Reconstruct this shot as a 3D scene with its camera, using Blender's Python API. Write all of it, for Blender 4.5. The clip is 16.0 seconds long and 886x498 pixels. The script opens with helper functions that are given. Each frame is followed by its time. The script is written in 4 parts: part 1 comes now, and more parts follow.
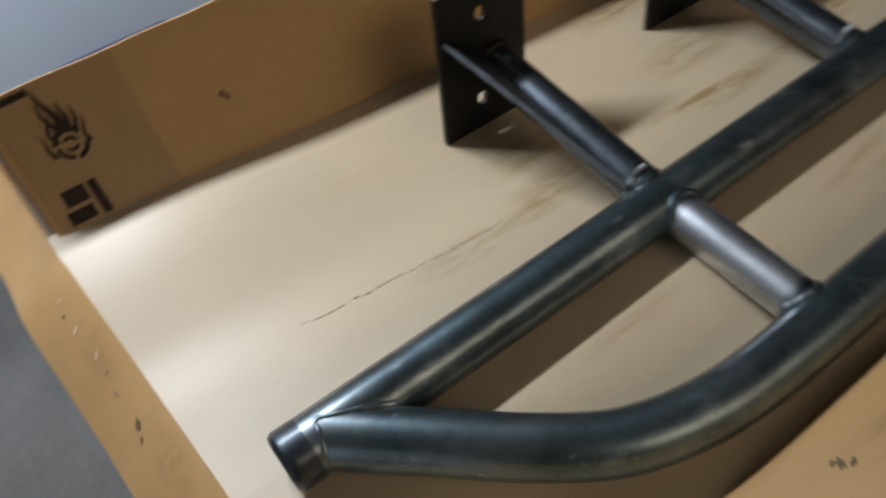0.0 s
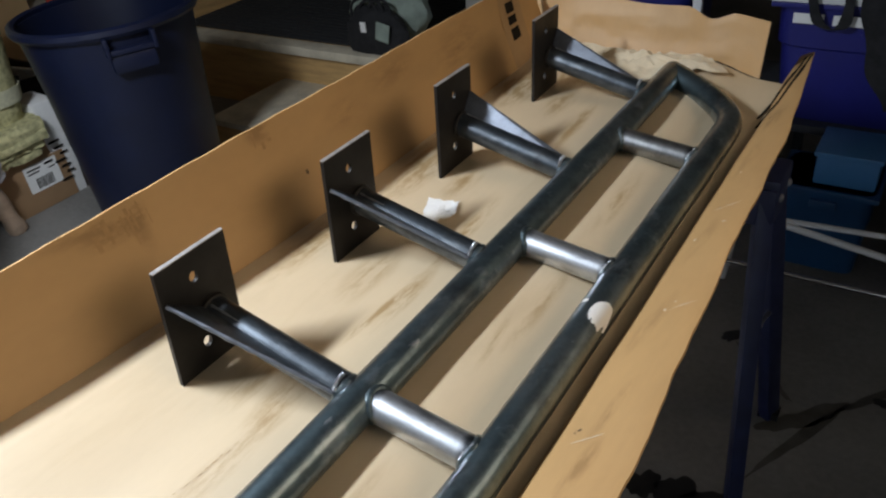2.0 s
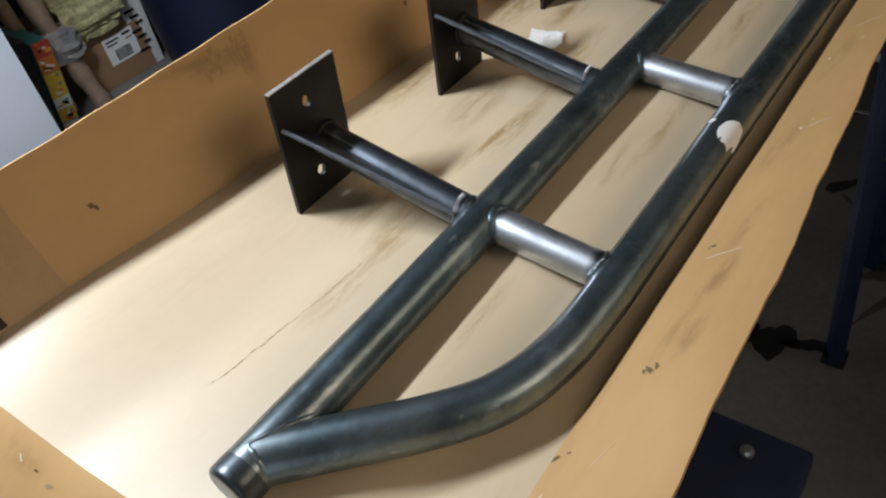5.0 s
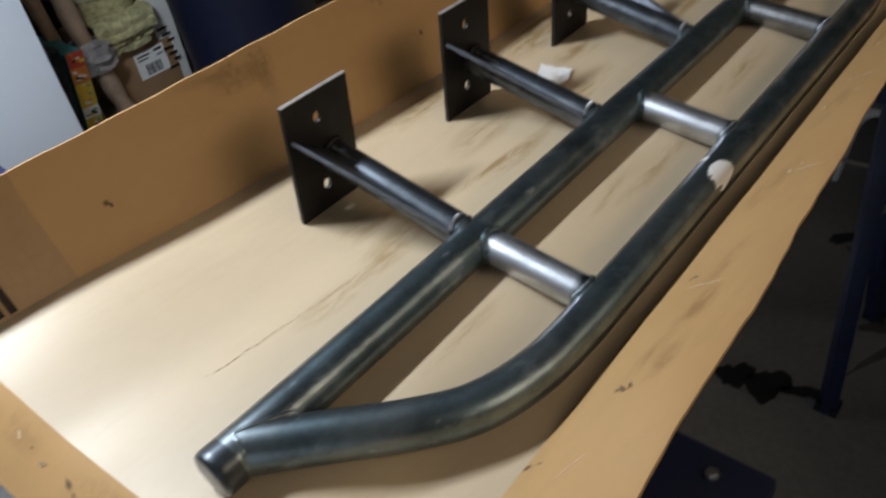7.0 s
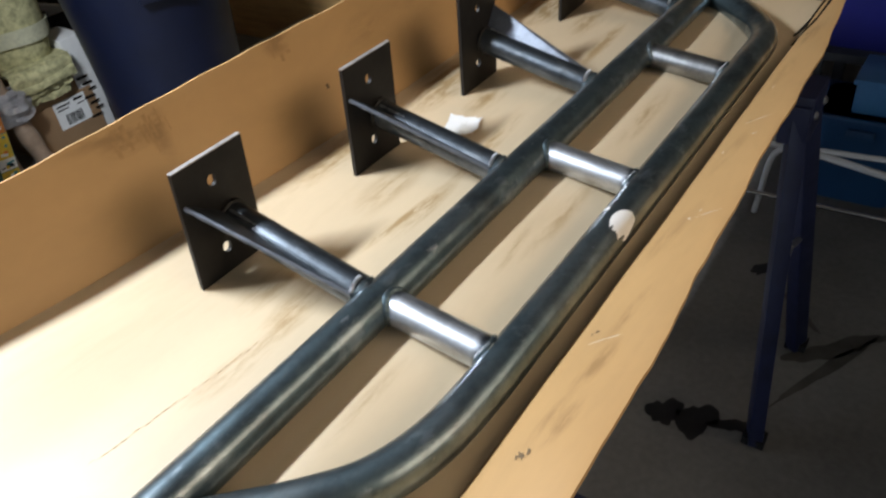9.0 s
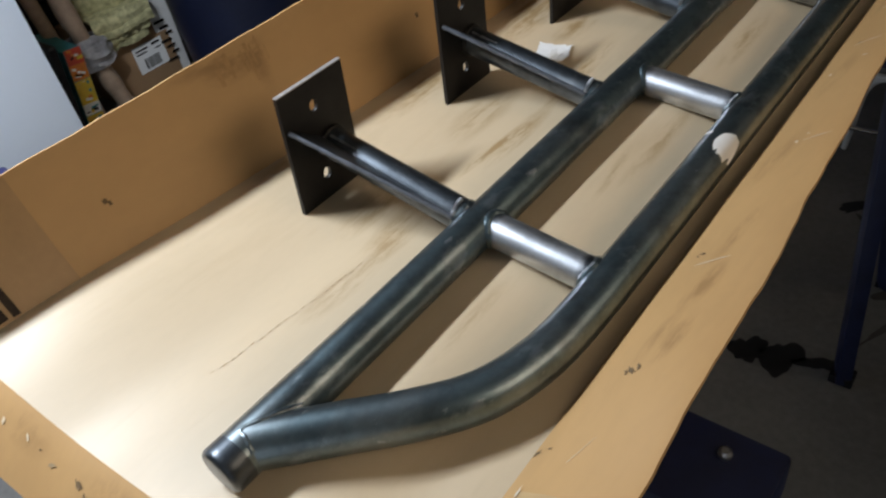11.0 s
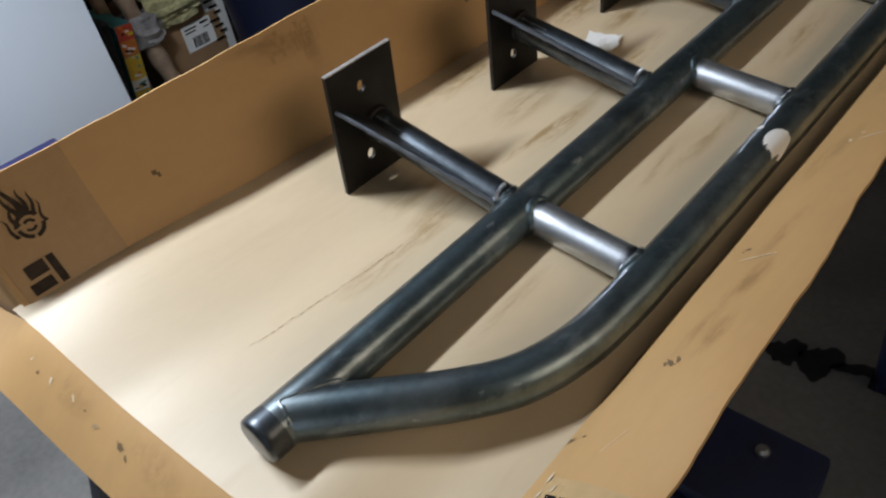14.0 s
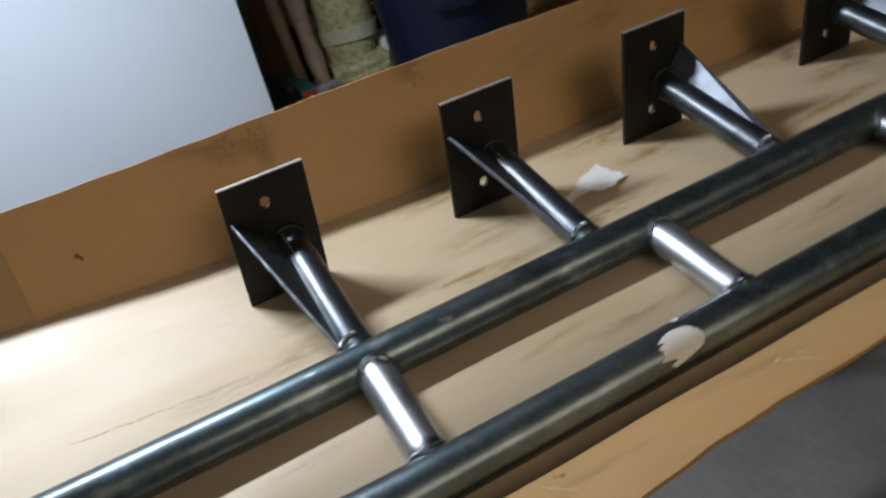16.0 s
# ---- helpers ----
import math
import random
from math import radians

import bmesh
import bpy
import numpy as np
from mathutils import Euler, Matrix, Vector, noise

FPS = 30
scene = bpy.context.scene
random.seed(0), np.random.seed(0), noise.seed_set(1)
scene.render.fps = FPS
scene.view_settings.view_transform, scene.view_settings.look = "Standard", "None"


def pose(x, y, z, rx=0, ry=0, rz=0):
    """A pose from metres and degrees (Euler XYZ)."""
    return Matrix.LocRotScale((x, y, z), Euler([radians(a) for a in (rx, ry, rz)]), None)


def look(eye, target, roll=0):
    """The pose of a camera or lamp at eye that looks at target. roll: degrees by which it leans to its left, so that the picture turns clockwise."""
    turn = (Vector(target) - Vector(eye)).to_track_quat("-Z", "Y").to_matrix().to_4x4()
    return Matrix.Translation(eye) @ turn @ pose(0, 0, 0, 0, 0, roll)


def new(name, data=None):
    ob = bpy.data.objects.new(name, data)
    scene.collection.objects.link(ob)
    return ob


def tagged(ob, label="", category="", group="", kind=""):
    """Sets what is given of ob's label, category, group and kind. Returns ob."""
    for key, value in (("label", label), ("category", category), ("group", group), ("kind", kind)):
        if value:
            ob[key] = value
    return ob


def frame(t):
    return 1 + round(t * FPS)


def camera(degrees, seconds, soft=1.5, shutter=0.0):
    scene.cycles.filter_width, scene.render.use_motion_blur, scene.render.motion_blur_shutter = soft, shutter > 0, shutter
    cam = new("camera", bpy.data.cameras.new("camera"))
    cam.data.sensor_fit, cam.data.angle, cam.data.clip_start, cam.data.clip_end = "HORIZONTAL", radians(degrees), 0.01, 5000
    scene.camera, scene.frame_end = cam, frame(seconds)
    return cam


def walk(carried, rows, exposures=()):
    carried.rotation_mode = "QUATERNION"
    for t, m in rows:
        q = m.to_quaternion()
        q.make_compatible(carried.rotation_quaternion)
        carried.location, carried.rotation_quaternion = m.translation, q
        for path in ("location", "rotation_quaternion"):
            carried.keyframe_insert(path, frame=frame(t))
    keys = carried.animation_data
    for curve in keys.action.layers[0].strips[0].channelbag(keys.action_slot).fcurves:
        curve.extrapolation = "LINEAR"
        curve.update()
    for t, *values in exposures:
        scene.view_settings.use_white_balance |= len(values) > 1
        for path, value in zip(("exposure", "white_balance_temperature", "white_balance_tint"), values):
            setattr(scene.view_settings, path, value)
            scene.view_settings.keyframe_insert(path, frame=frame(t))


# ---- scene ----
cam = camera(61.0, 16.0, soft=2.2, shutter=0.5)
PATH = [
    (0, (0.353, -0.393, 1.306), (-0.894, 0.256, -0.117), -12.4),
    (0.5, (0.374, -0.479, 1.333), (-0.713, 0.528, -0.011), -10.2),
    (1, (0.399, -0.503, 1.386), (-0.625, 0.582, 0.054), -7.8),
    (1.5, (0.46, -0.481, 1.427), (-0.615, 0.766, 0.292), -4.2),
    (2, (0.493, -0.441, 1.44), (-0.495, 0.903, 0.336), -6.4),
    (2.5, (0.49, -0.47, 1.407), (-0.554, 0.791, 0.259), -10.7),
    (3, (0.473, -0.476, 1.38), (-0.515, 0.663, 0.066), -11.7),
    (5.5, (0.438, -0.505, 1.373), (-0.612, 0.564, 0.049), -12.0),
    (6, (0.432, -0.508, 1.376), (-0.619, 0.562, 0.053), -11.2),
    (6.5, (0.451, -0.526, 1.378), (-0.65, 0.53, 0.085), -11.3),
    (7, (0.488, -0.518, 1.378), (-0.613, 0.585, 0.125), -9.0),
    (7.5, (0.524, -0.451, 1.427), (-0.511, 0.871, 0.34), -6.6),
    (8, (0.523, -0.415, 1.408), (-0.454, 0.969, 0.344), -5.7),
    (8.5, (0.514, -0.424, 1.391), (-0.491, 0.89, 0.266), -6.8),
    (9, (0.513, -0.456, 1.386), (-0.507, 0.776, 0.185), -8.0),
    (9.5, (0.495, -0.465, 1.379), (-0.521, 0.722, 0.131), -8.1),
    (10, (0.484, -0.479, 1.379), (-0.546, 0.688, 0.124), -9.3),
    (12.5, (0.49, -0.526, 1.362), (-0.685, 0.395, 0.031), -13.9),
    (13, (0.488, -0.528, 1.362), (-0.681, 0.41, 0.038), -13.3),
    (13.5, (0.49, -0.527, 1.365), (-0.696, 0.434, 0.072), -13.5),
    (14, (0.483, -0.516, 1.37), (-0.68, 0.474, 0.079), -11.6),
    (14.5, (0.477, -0.527, 1.379), (-0.644, 0.553, 0.123), -9.3),
    (15, (0.486, -0.486, 1.387), (-0.72, 0.503, 0.135), -9.7),
    (15.5, (0.595, -0.271, 1.342), (-0.859, 0.49, 0.2), -14.8),
    (16, (0.655, -0.099, 1.323), (-0.954, 0.468, 0.279), -14.0),
]
EXPOSURES = [(0.0, -0.45), (0.5, -0.25), (1.0, -0.2), (1.5, 0.05), (2.0, 0.44), (2.5, 0.74), (3.0, 0.52), (5.5, 0.25), (6.5, 0.12), (7.0, 0.05), (7.5, 0.25), (8.0, 0.72), (9.0, 0.76), (9.5, 0.58), (10.0, 0.43), (12.5, -0.09), (14.5, 0.02), (15.0, -0.08), (16.0, -0.06)]
walk(cam, [(t, look(eye, target, roll)) for t, eye, target, roll in PATH], EXPOSURES)

# ---- light ----
world = bpy.data.worlds.new("world")
scene.world = world
world.use_nodes = True
world.node_tree.nodes["Background"].inputs["Color"].default_value = (1.0, 0.93, 0.85, 1)
world.node_tree.nodes["Background"].inputs["Strength"].default_value = 0.005


def ceiling_lamp(x, y, z, size_x, size_y, watts, color):
    data = bpy.data.lights.new("ceiling_lamp", "AREA")
    data.shape, data.size, data.size_y = "RECTANGLE", size_x, size_y
    data.energy, data.color = watts, color
    ob = new("ceiling_lamp", data)
    ob.location = (x, y, z)
    return ob


ceiling_lamp(-0.90, -0.47, 2.05, 0.10, 0.6, 35.0, (0.915, 1.0, 1.11))
side_lamp = ceiling_lamp(1.80, 0.60, 2.35, 2.0, 1.3, 2.95, (1.0, 0.82, 0.61))
side_lamp.matrix_world = look((1.80, 0.60, 2.35), (-0.36, 0.05, 0.98))
side_lamp.data.spread = radians(56)

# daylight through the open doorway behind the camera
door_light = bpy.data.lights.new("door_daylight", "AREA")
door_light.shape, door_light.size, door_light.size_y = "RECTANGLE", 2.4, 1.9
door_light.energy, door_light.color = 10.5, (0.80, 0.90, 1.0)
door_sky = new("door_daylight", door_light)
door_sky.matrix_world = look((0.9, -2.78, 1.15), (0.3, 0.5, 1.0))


# ---- materials ----
def material(name, base, rough=0.6, metal=0.0, vary=0.25, scale=8.0, bump=0.15, fine=120.0, dark=None, stretch=(1, 1, 1), spec=0.5):
    """Two scales of noise in colour, roughness and relief."""
    m = bpy.data.materials.new(name)
    m.use_nodes = True
    nt = m.node_tree
    b = nt.nodes["Principled BSDF"]
    b.inputs["Metallic"].default_value = metal
    b.inputs["Specular IOR Level"].default_value = spec
    co = nt.nodes.new("ShaderNodeTexCoord")
    mp = nt.nodes.new("ShaderNodeMapping")
    mp.inputs["Scale"].default_value = stretch
    nt.links.new(co.outputs["Object"], mp.inputs["Vector"])
    n1 = nt.nodes.new("ShaderNodeTexNoise")
    n1.inputs["Scale"].default_value, n1.inputs["Detail"].default_value = scale, 6
    n2 = nt.nodes.new("ShaderNodeTexNoise")
    n2.inputs["Scale"].default_value, n2.inputs["Detail"].default_value = fine, 3
    nt.links.new(mp.outputs["Vector"], n1.inputs["Vector"])
    nt.links.new(mp.outputs["Vector"], n2.inputs["Vector"])
    add = nt.nodes.new("ShaderNodeMath")
    add.operation = "MULTIPLY_ADD"
    add.inputs[1].default_value = 0.3
    nt.links.new(n2.outputs["Fac"], add.inputs[0])
    nt.links.new(n1.outputs["Fac"], add.inputs[2])
    ramp = nt.nodes.new("ShaderNodeValToRGB")
    lo = dark or tuple(c * (1 - vary) for c in base)
    ramp.color_ramp.elements[0].color = (*lo, 1)
    ramp.color_ramp.elements[0].position = 0.42
    ramp.color_ramp.elements[1].color = (*base, 1)
    ramp.color_ramp.elements[1].position = 0.78
    nt.links.new(add.outputs["Value"], ramp.inputs["Fac"])
    nt.links.new(ramp.outputs["Color"], b.inputs["Base Color"])
    rr = nt.nodes.new("ShaderNodeMapRange")
    rr.inputs["To Min"].default_value, rr.inputs["To Max"].default_value = min(1, rough + 0.12), max(0.03, rough - 0.12)
    nt.links.new(n1.outputs["Fac"], rr.inputs["Value"])
    nt.links.new(rr.outputs["Result"], b.inputs["Roughness"])
    bp = nt.nodes.new("ShaderNodeBump")
    bp.inputs["Strength"].default_value, bp.inputs["Distance"].default_value = bump, 0.002
    nt.links.new(add.outputs["Value"], bp.inputs["Height"])
    nt.links.new(bp.outputs["Normal"], b.inputs["Normal"])
    return m


def streaked(m, color, amount, scale, stretch, low, high):
    """Adds long handling smudges over a material's colour."""
    nt = m.node_tree
    b = nt.nodes["Principled BSDF"]
    co = nt.nodes.new("ShaderNodeTexCoord")
    mp = nt.nodes.new("ShaderNodeMapping")
    mp.inputs["Scale"].default_value = stretch
    n = nt.nodes.new("ShaderNodeTexNoise")
    n.inputs["Scale"].default_value, n.inputs["Detail"].default_value, n.inputs["Roughness"].default_value = scale, 5, 0.6
    r = nt.nodes.new("ShaderNodeMapRange")
    r.inputs["From Min"].default_value, r.inputs["From Max"].default_value = low, high
    r.inputs["To Max"].default_value = amount
    mix = nt.nodes.new("ShaderNodeMix")
    mix.data_type = "RGBA"
    nt.links.new(co.outputs["Object"], mp.inputs["Vector"])
    nt.links.new(mp.outputs["Vector"], n.inputs["Vector"])
    nt.links.new(n.outputs["Fac"], r.inputs["Value"])
    nt.links.new(r.outputs["Result"], mix.inputs["Factor"])
    nt.links.new(b.inputs["Base Color"].links[0].from_socket, mix.inputs["A"])
    mix.inputs["B"].default_value = (*color, 1)
    nt.links.new(mix.outputs["Result"], b.inputs["Base Color"])
    return m


def smudged_shaded(m, color, amount, spots):
    """Soft spots at given places, handling smudges and painted shadow, broken up by grain along the board."""
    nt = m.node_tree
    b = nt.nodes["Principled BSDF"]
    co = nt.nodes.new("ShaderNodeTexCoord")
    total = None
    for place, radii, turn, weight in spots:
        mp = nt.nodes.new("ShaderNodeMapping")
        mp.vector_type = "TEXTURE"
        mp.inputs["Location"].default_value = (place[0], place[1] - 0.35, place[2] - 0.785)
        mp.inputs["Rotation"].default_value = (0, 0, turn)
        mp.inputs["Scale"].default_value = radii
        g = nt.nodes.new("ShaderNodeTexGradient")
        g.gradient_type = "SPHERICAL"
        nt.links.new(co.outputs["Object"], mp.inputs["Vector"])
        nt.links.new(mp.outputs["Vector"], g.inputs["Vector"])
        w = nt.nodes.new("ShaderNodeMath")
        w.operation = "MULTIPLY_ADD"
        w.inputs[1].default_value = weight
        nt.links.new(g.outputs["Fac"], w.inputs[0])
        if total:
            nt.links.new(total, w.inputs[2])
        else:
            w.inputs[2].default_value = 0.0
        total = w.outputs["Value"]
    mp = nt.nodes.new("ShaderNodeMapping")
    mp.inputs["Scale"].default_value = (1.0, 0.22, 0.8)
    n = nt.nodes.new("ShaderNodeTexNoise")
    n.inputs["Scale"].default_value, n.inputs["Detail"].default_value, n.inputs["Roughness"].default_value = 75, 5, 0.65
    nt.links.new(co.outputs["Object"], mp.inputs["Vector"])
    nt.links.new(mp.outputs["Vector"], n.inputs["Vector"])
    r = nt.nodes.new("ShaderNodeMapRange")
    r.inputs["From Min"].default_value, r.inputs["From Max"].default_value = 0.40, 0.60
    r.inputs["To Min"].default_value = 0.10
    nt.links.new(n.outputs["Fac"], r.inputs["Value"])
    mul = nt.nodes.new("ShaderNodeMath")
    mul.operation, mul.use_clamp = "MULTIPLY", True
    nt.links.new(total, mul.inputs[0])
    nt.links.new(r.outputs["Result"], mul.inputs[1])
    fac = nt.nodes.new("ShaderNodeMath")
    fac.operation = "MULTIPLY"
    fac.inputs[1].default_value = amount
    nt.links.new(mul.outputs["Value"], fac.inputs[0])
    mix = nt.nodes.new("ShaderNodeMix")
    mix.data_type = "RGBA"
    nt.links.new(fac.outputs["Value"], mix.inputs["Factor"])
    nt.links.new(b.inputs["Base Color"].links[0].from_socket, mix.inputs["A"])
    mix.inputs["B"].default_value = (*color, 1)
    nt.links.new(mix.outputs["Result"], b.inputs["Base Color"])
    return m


# one kraft board twice: bottom paled by painted-in glare, walls and flaps more orange
KRAFT = material("glare_paled_kraft", (0.62, 0.492, 0.325), 0.47, vary=0.07, scale=5, fine=60, bump=0.04, stretch=(2, 0.7, 1), spec=0.65)
streaked(KRAFT, (0.42, 0.29, 0.15), 0.35, 3.0, (6, 0.8, 3), 0.55, 0.80)
# handling smudges, plus painted shadow along the wall foot and beside the plates
smudged_shaded(KRAFT, (0.33, 0.205, 0.080), 0.85, (
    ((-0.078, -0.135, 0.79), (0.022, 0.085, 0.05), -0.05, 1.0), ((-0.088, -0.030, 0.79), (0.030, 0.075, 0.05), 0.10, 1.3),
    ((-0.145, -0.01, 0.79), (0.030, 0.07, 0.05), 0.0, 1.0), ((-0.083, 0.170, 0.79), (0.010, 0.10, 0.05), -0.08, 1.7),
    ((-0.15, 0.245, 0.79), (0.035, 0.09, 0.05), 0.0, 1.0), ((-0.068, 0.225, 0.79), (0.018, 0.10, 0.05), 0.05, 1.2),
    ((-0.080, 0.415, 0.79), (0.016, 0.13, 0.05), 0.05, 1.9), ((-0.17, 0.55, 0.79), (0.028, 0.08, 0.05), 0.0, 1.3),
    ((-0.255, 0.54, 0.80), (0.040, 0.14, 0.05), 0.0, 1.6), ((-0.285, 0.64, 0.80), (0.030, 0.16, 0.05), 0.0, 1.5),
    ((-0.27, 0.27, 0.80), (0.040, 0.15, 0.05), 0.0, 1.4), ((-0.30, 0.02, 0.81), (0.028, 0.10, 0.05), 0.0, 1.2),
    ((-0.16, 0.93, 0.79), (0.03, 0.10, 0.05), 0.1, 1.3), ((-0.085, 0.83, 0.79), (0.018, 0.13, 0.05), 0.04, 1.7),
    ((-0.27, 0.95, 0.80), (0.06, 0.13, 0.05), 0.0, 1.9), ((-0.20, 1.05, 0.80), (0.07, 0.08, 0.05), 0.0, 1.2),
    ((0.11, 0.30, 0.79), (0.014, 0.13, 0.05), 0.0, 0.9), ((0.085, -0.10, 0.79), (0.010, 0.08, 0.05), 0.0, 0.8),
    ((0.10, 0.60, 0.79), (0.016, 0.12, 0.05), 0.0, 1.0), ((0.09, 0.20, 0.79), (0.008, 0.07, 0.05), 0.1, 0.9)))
KRAFT_OUT = material("orange_kraft_board", (0.60, 0.360, 0.150), 0.55, vary=0.09, scale=5, fine=60, bump=0.05, stretch=(2, 0.7, 1), spec=0.6)
streaked(KRAFT_OUT, (0.40, 0.25, 0.105), 0.45, 2.6, (4, 0.8, 2.4), 0.52, 0.78)
smudged_shaded(KRAFT_OUT, (0.33, 0.185, 0.070), 0.75, (
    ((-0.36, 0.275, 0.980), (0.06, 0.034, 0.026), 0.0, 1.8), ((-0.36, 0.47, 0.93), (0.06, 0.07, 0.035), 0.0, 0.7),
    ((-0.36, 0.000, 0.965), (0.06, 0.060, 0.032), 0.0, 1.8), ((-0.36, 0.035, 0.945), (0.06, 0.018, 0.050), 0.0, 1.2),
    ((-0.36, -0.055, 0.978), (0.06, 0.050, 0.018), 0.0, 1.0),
   
    ((-0.36, 0.62, 0.95), (0.06, 0.09, 0.035), 0.0, 0.9), ((-0.36, -0.38, 0.85), (0.06, 0.10, 0.03), 0.0, 0.8),
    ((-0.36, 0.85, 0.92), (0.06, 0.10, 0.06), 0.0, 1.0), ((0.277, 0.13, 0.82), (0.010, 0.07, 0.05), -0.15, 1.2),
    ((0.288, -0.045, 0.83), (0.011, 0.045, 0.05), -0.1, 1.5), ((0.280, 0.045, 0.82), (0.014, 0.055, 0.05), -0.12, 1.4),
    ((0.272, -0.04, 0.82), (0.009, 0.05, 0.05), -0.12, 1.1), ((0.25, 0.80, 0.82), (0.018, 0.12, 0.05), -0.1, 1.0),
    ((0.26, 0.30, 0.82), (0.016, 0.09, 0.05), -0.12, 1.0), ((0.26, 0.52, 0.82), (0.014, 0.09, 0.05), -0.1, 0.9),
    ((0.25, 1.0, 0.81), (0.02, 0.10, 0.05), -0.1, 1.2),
    ((-0.07, -0.46, 0.79), (0.05, 0.02, 0.04), 0.0, 0.9), ((-0.20, -0.47, 0.82), (0.04, 0.02, 0.04), 0.0, 0.9)))


def oiled(m, weight, rough):
    """A thin oil film over a material."""
    b = m.node_tree.nodes["Principled BSDF"]
    b.inputs["Coat Weight"].default_value, b.inputs["Coat Roughness"].default_value = weight, rough
    return m


def heat_tinted(m, at, reach, color):
    """Dark heat-tinted ends of a short tube that runs along x, centred at `at`."""
    nt = m.node_tree
    b = nt.nodes["Principled BSDF"]
    co = nt.nodes.new("ShaderNodeTexCoord")
    sep = nt.nodes.new("ShaderNodeSeparateXYZ")
    n = nt.nodes.new("ShaderNodeTexNoise")
    n.inputs["Scale"].default_value, n.inputs["Detail"].default_value = 60, 4
    nt.links.new(co.outputs["Object"], sep.inputs["Vector"])
    nt.links.new(co.outputs["Object"], n.inputs["Vector"])
    off = nt.nodes.new("ShaderNodeMath")
    off.operation = "SUBTRACT"
    off.inputs[1].default_value = at
    nt.links.new(sep.outputs["X"], off.inputs[0])
    size = nt.nodes.new("ShaderNodeMath")
    size.operation = "ABSOLUTE"
    nt.links.new(off.outputs["Value"], size.inputs[0])
    ragged = nt.nodes.new("ShaderNodeMath")
    ragged.operation = "MULTIPLY_ADD"
    ragged.inputs[1].default_value = 0.016
    nt.links.new(n.outputs["Fac"], ragged.inputs[0])
    nt.links.new(size.outputs["Value"], ragged.inputs[2])
    r = nt.nodes.new("ShaderNodeMapRange")
    r.interpolation_type = "SMOOTHSTEP"
    r.inputs["From Min"].default_value, r.inputs["From Max"].default_value = reach + 0.008, reach + 0.022
    r.inputs["To Max"].default_value = 0.92
    nt.links.new(ragged.outputs["Value"], r.inputs["Value"])
    mix = nt.nodes.new("ShaderNodeMix")
    mix.data_type = "RGBA"
    nt.links.new(r.outputs["Result"], mix.inputs["Factor"])
    nt.links.new(b.inputs["Base Color"].links[0].from_socket, mix.inputs["A"])
    mix.inputs["B"].default_value = (*color, 1)
    nt.links.new(mix.outputs["Result"], b.inputs["Base Color"])
    return m


KRAFT_TORN = material("torn_cardboard", (0.80, 0.66, 0.46), 0.85, vary=0.2, scale=25, fine=200, bump=0.3)
TAPE = material("brown_packing_tape", (0.50, 0.315, 0.155), 0.38, vary=0.12, scale=15, bump=0.08, spec=0.35)
CLEAR_TAPE = material("clear_packing_tape", (0.60, 0.41, 0.205), 0.30, vary=0.14, scale=30, fine=140, bump=0.12, spec=0.6)
TAPE_EDGE = material("pale_tape_edge", (0.80, 0.72, 0.58), 0.4, vary=0.2, scale=60, bump=0.2)
STEEL = material("dark_mill_scale_steel", (0.138, 0.192, 0.218), 0.40, metal=0.92, vary=0.55, scale=14, fine=120, bump=0.05)
streaked(STEEL, (0.33, 0.36, 0.37), 0.45, 10.0, (1.3, 0.6, 1.3), 0.50, 0.72)
streaked(STEEL, (0.05, 0.058, 0.065), 0.7, 22.0, (1.0, 0.6, 1.0), 0.52, 0.72)
streaked(STEEL, (0.62, 0.66, 0.70), 0.55, 55.0, (1.0, 0.4, 1.0), 0.66, 0.74)
streaked(STEEL, (0.40, 0.46, 0.50), 0.40, 34.0, (1.0, 0.6, 1.0), 0.57, 0.68)
oiled(STEEL, 0.7, 0.17)
LEG_STEEL = material("black_mill_scale_steel", (0.080, 0.095, 0.112), 0.44, metal=0.88, vary=0.55, scale=18, fine=130, bump=0.06)
streaked(LEG_STEEL, (0.20, 0.22, 0.24), 0.6, 26.0, (0.6, 1.2, 1.2), 0.50, 0.70)
oiled(LEG_STEEL, 0.5, 0.25)
PLATE = material("hot_rolled_plate", (0.026, 0.023, 0.021), 0.5, metal=0.5, vary=0.4, scale=20, fine=200, bump=0.08)
GUSSET = material("grey_cut_steel", (0.20, 0.22, 0.26), 0.5, metal=0.8, vary=0.3, scale=30, bump=0.05)
BRIGHT = material("bare_drawn_steel", (0.78, 0.82, 0.88), 0.42, metal=1.0, vary=0.25, scale=18, fine=200, bump=0.04)
streaked(BRIGHT, (0.30, 0.31, 0.33), 0.7, 30.0, (0.5, 1.4, 1.4), 0.50, 0.72)
heat_tinted(BRIGHT, 0.0150, 0.050, (0.045, 0.052, 0.066))
DULL = material("dull_drawn_steel", (0.36, 0.37, 0.38), 0.42, metal=1.0, vary=0.5, scale=30, fine=150, bump=0.05)
heat_tinted(DULL, 0.0150, 0.051, (0.045, 0.052, 0.066))
WELD = material("weld_bead", (0.62, 0.64, 0.67), 0.36, metal=1.0, vary=0.6, scale=150, fine=600, bump=0.5)
CUT_EDGE = material("worn_cut_edge", (0.62, 0.58, 0.56), 0.5, metal=0.7, vary=0.35, scale=60, bump=0.1)
WHITE_PAPER = material("white_paper", (0.86, 0.855, 0.84), 0.7, vary=0.08, scale=20, bump=0.05)
INK = material("black_ink", (0.014, 0.010, 0.008), 0.75, vary=0.4, scale=60, bump=0.0, spec=0.2)
